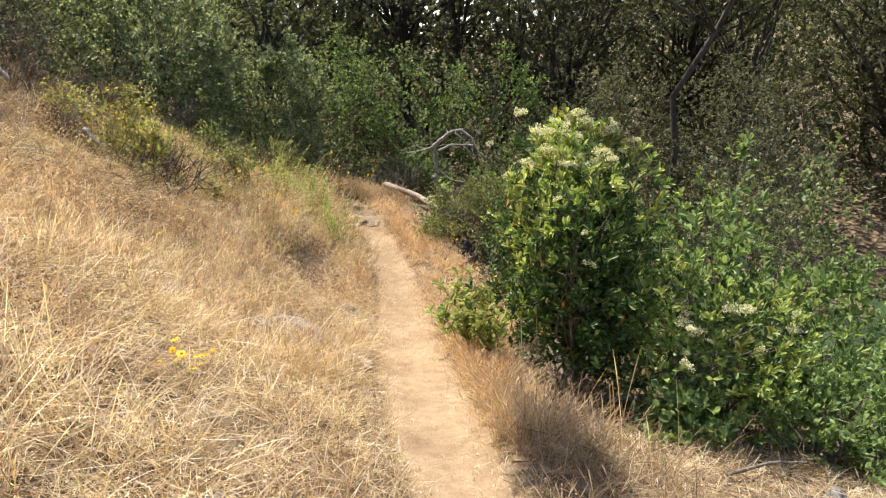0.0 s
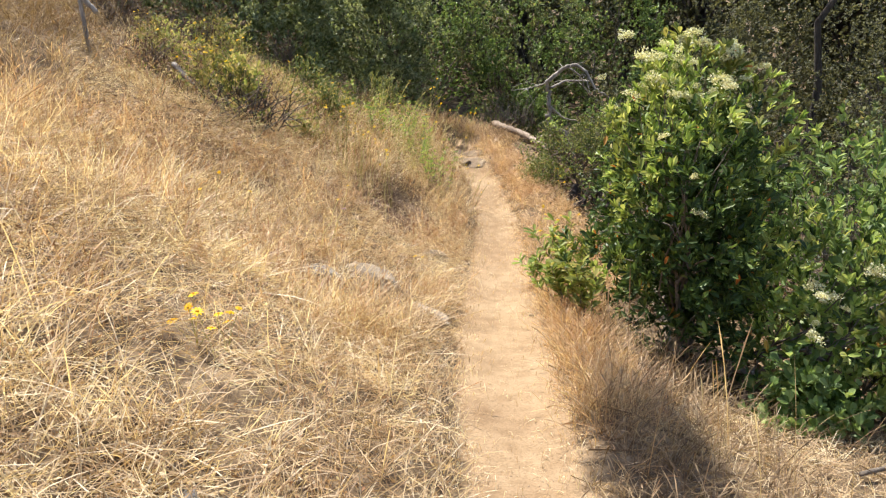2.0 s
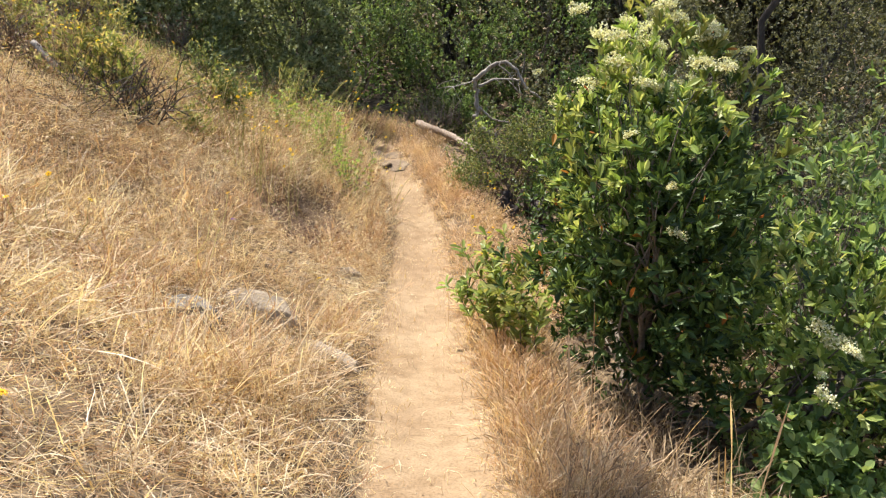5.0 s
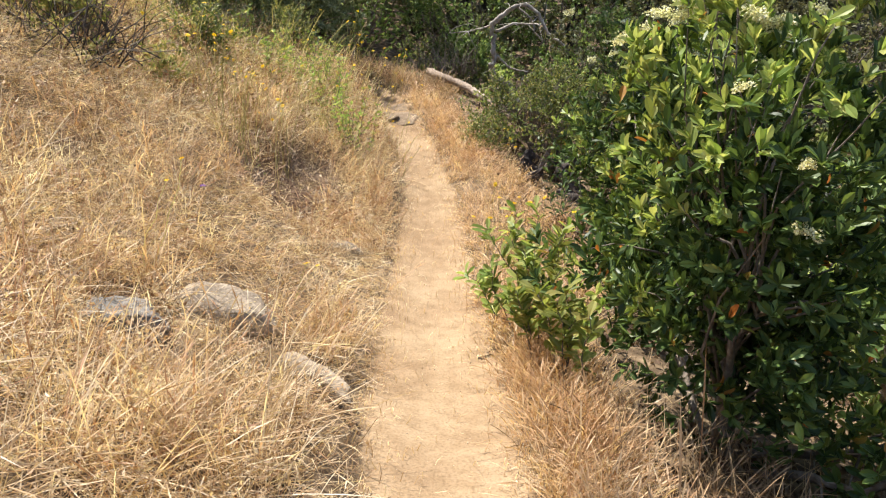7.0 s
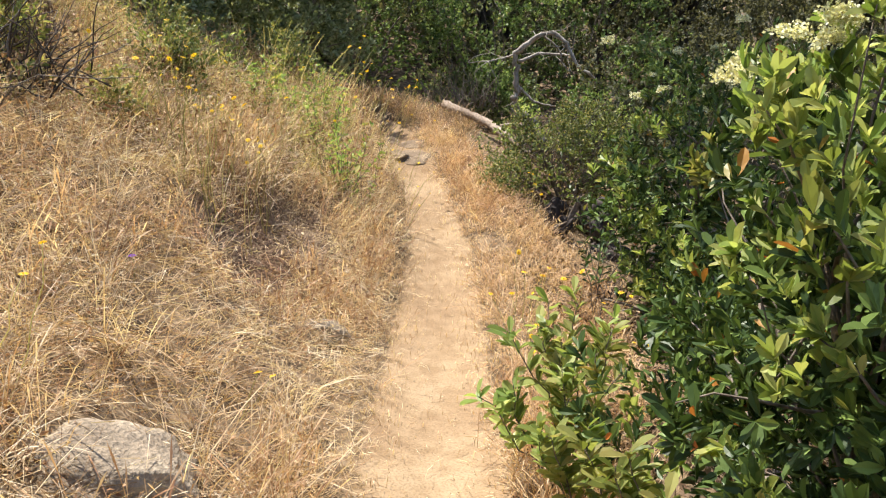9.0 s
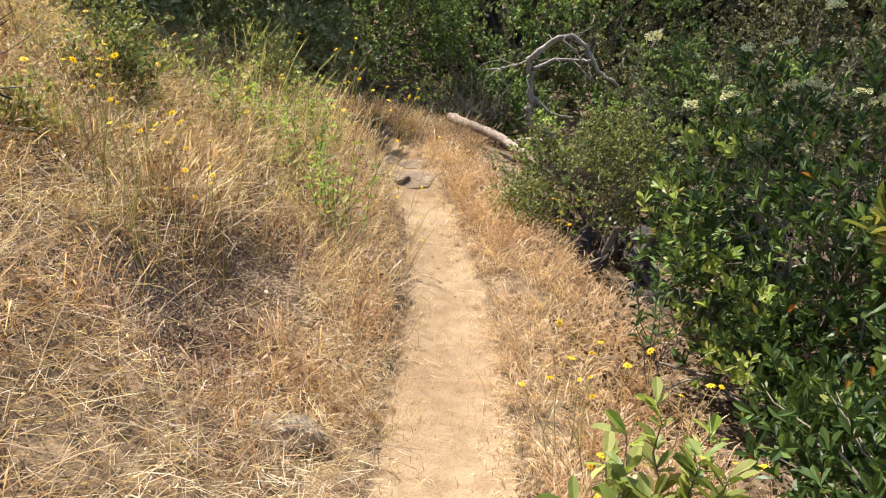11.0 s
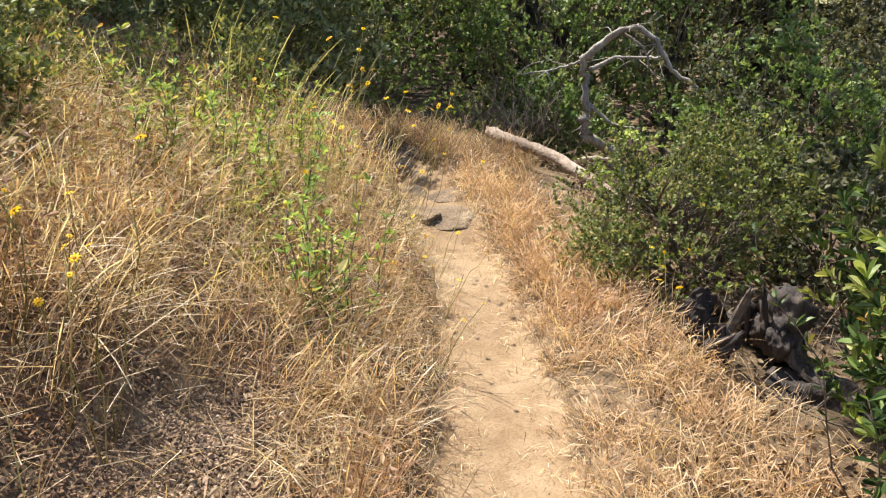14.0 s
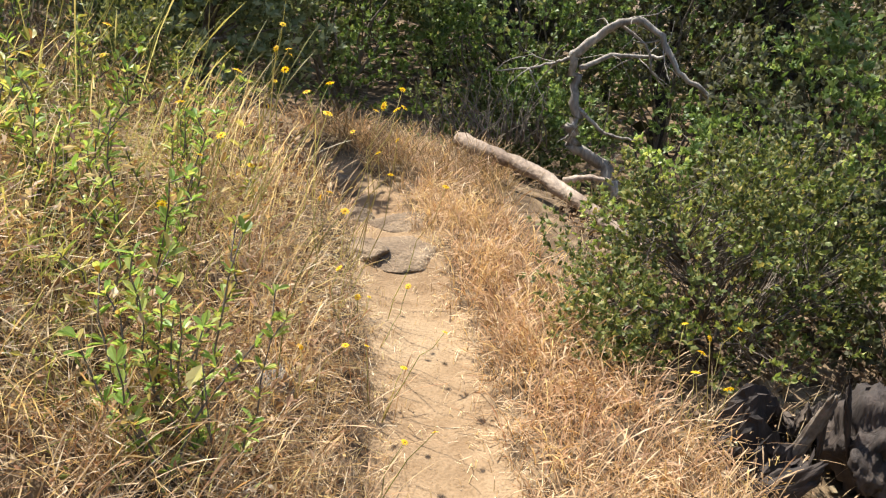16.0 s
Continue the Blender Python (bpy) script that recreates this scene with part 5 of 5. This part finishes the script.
rf = np.random.default_rng(53)
wildflowers((-1.25, 6.95), (0.24, 0.22), 30, (0.55, 0.88), rf, "flowers on the bank")
wildflowers((0.72, 6.15), (0.08, 0.22), 14, (0.36, 0.62), rf, "flowers in the golden grass")
wildflowers((1.02, 6.0), (0.09, 0.15), 6, (0.35, 0.65), rf, "flowers below the trail")
wildflowers((0.98, 9.15), (0.06, 0.08), 6, (0.2, 0.55), rf, "flowers by the stump")
wildflowers((-0.75, 9.75), (0.26, 0.35), 34, (0.40, 0.85), rf, "flowers at the bend", (0.3, -0.1))
wildflowers((-0.30, 9.15), (0.10, 0.25), 12, (0.2, 0.5), rf, "flowers at the bend", (0.2, -0.1), 0.8)
wildflowers((-0.92, 1.70), (0.03, 0.05), 10, (0.06, 0.20), rf, "flowers in the straw", (0, 0), 1.35, 0.045)
wildflowers((-1.48, 3.63), (0.03, 0.03), 2, (0.30, 0.44), rf, "flowers in the straw", (0, 0), 1.2)
wildflowers((-1.0, 3.3), (0.5, 0.8), 5, (0.3, 0.6), rf, "flowers in the straw")
wildflowers((-2.6, 6.95), (0.30, 0.20), 34, (0.55, 0.88), rf, "flowers round the olive bush")
wildflowers((-3.4, 7.4), (0.5, 0.4), 14, (0.3, 0.7), rf, "flowers on the upper bank")
wildflowers((-1.35, 7.0), (0.2, 0.2), 12, (0.35, 0.6), rf, "flowers on the bank", (0, 0), 0.7)
wildflowers((-0.45, 5.6), (0.1, 0.3), 2, (0.12, 0.2), rf, "flowers on the bank")
purple = thing("purple_flower", (-1.13, 5.45, float(height(-1.13, 5.45))), "tiny violet wildflower in dry grass", "flower")
part("stem", tube_mesh("stem", [tube([(0, 0, 0), (0.01, 0, 0.07), (0, 0, 0.13)], 0.0015, 4)]), OLIVE, purple)
VIOLET = blade_material("violet petals", [(0, (0.16, 0.05, 0.45)), (1, (0.28, 0.11, 0.62))], 0.6, 0.3)
vm = mesh_of("petals", [(c.co.x, c.co.y, c.co.z) for c in FLOWER.vertices], [tuple(p.vertices) for p in FLOWER.polygons])
part("petals", vm, VIOLET, purple).location = (0, 0, 0.13)


def green_plant(x, y, tall, r, label, name="herb", mat=None, leaf=0.055, whorls=5, lean=(0, 0), group="", branches=3, wide=0.22, per=4, low=0.45):
    """Leafy stems with leaves in whorls, each leaf its own piece."""
    at = np.array([x, y, float(height(x, y))])
    plant = thing(name, at, label, "plant", group)
    for _ in range(branches):
        h = tall * r.uniform(0.7, 1.0)
        e = np.array([r.normal(scale=wide * tall) + lean[0] * h, r.normal(scale=wide * 0.8 * tall) + lean[1] * h, h])
        line = bend((0, 0, -0.02), e, 8, 0.0, r)
        part("stem", tube_mesh("stem", [tube(line, np.linspace(0.004, 0.0018, 8), 5)]), TWIG, plant)
        ts = np.linspace(low, 1.0, whorls) * 7
        tips = np.stack([np.interp(ts, np.arange(8), line[:, i]) for i in range(3)], 1)
        ways = np.tile(unit(e) + np.array([0, 0, 0.2]), (whorls, 1))
        v, f = rosettes(tips, ways, per, leaf, 0.42, r, (0.6, 1.25), 0.5)
        single_leaves(v.reshape(-1, len(LEAF), 3), plant, mat or SPRIG, leaf, 0.42)


rp = np.random.default_rng(59)
HERB = blade_material("bright herb leaves", [(0, (0.18, 0.30, 0.06)), (0.5, (0.33, 0.46, 0.12)), (0.85, (0.48, 0.52, 0.16)), (0.95, (0.52, 0.46, 0.15)), (1, (0.46, 0.22, 0.08))], 0.4, 0.45)
YELLOWING = blade_material("yellowing herb leaves", [(0, (0.18, 0.26, 0.06)), (0.4, (0.36, 0.40, 0.11)), (0.8, (0.60, 0.52, 0.16)), (1, (0.42, 0.20, 0.09))], 0.45, 0.42)
for x, y, h in ((-0.57, 8.30, 0.44), (-0.52, 8.45, 0.42), (-0.66, 8.5, 0.45), (-0.88, 8.95, 0.36), (-1.00, 9.05, 0.38), (-1.18, 9.0, 0.36), (-0.90, 9.35, 0.40), (-1.24, 9.3, 0.42), (-1.5, 9.8, 0.45), (-1.12, 10.3, 0.45), (-1.5, 9.1, 0.36), (-1.8, 9.6, 0.40), (-1.35, 8.5, 0.3), (-1.05, 9.8, 0.4), (-1.9, 10.3, 0.4)):
    green_plant(x, y, h * 1.2, rp, "bright green leafy herb in the dry grass", group="leafy herbs on the bank", leaf=0.038, whorls=7, branches=5, wide=0.24, per=6, mat=HERB, low=0.3)
for _ in range(18):
    green_plant(rp.uniform(-2.1, -0.7), rp.uniform(7.9, 10.4), rp.uniform(0.25, 0.5), rp, "small yellowing leafy herb in brown grass", group="yellowing herbs on the bank", leaf=0.05, whorls=4, branches=4, wide=0.3, per=4, mat=YELLOWING, low=0.45)
for x, y, h, l in ((0.86, 5.42, 0.62, (0, 0)), (0.70, 4.85, 0.5, (-0.1, 0.1)), (0.76, 5.08, 0.62, (-0.15, 0)), (0.72, 4.45, 0.45, (-0.1, 0)), (0.84, 4.2, 0.5, (-0.15, 0))):
    green_plant(x, y, h, rp, "young upright toyon shoot with fresh leaves", "toyon_shoot", SPRIG, 0.080, 6, l, "shoots beside the big bush", 5, 0.28, 6)
for x, y, h in ((1.28, 7.35, 1.05), (1.45, 7.9, 1.2)):
    green_plant(x, y, h, rp, "tall slender toyon shoot against the dark bush", "toyon_shoot", TOYON, 0.062, 9, (0.08, 0.05), "shoots below the trail", 4)

# one pale dry leaf caught on a stem, and dark dead twigs under the olive bush
dl = thing("dry_leaf", (-0.50, 8.34, float(height(-0.50, 8.34))), "pale curled dry leaf caught on a thin stem", "leaf")
part("stem", tube_mesh("stem", [tube([(0.02, 0.02, 0), (0.01, 0.01, 0.2), (0, 0, 0.37)], 0.0018, 4)]), TWIG, dl)
blade = part("blade", mesh_of("blade", np.array(LEAF) * np.array([0.04, 0.085, 0.12]), LEAF_T), CREAM, dl)
blade.matrix_local = pose(0, 0, 0.37, -60, 20, 30)
rb = np.random.default_rng(83)
db = thing("dead_brush", (-2.62, 6.8, float(height(-2.62, 6.8))), "dark dead twigs fanning out below the olive bush", "dead brush")
for _ in range(190):
    a = np.array([rb.normal(scale=0.36), rb.normal(scale=0.22), -0.05])
    e = a + np.array([rb.normal(scale=0.32) + 0.1, rb.normal(scale=0.25) - 0.2, rb.uniform(0.1, 0.6)])
    part("twig", tube_mesh("twig", [tube(bend(a, e, 5, 0.04, rb), np.linspace(0.006, 0.002, 5), 4)]), BARK if rb.uniform() < 0.6 else TWIG, db)
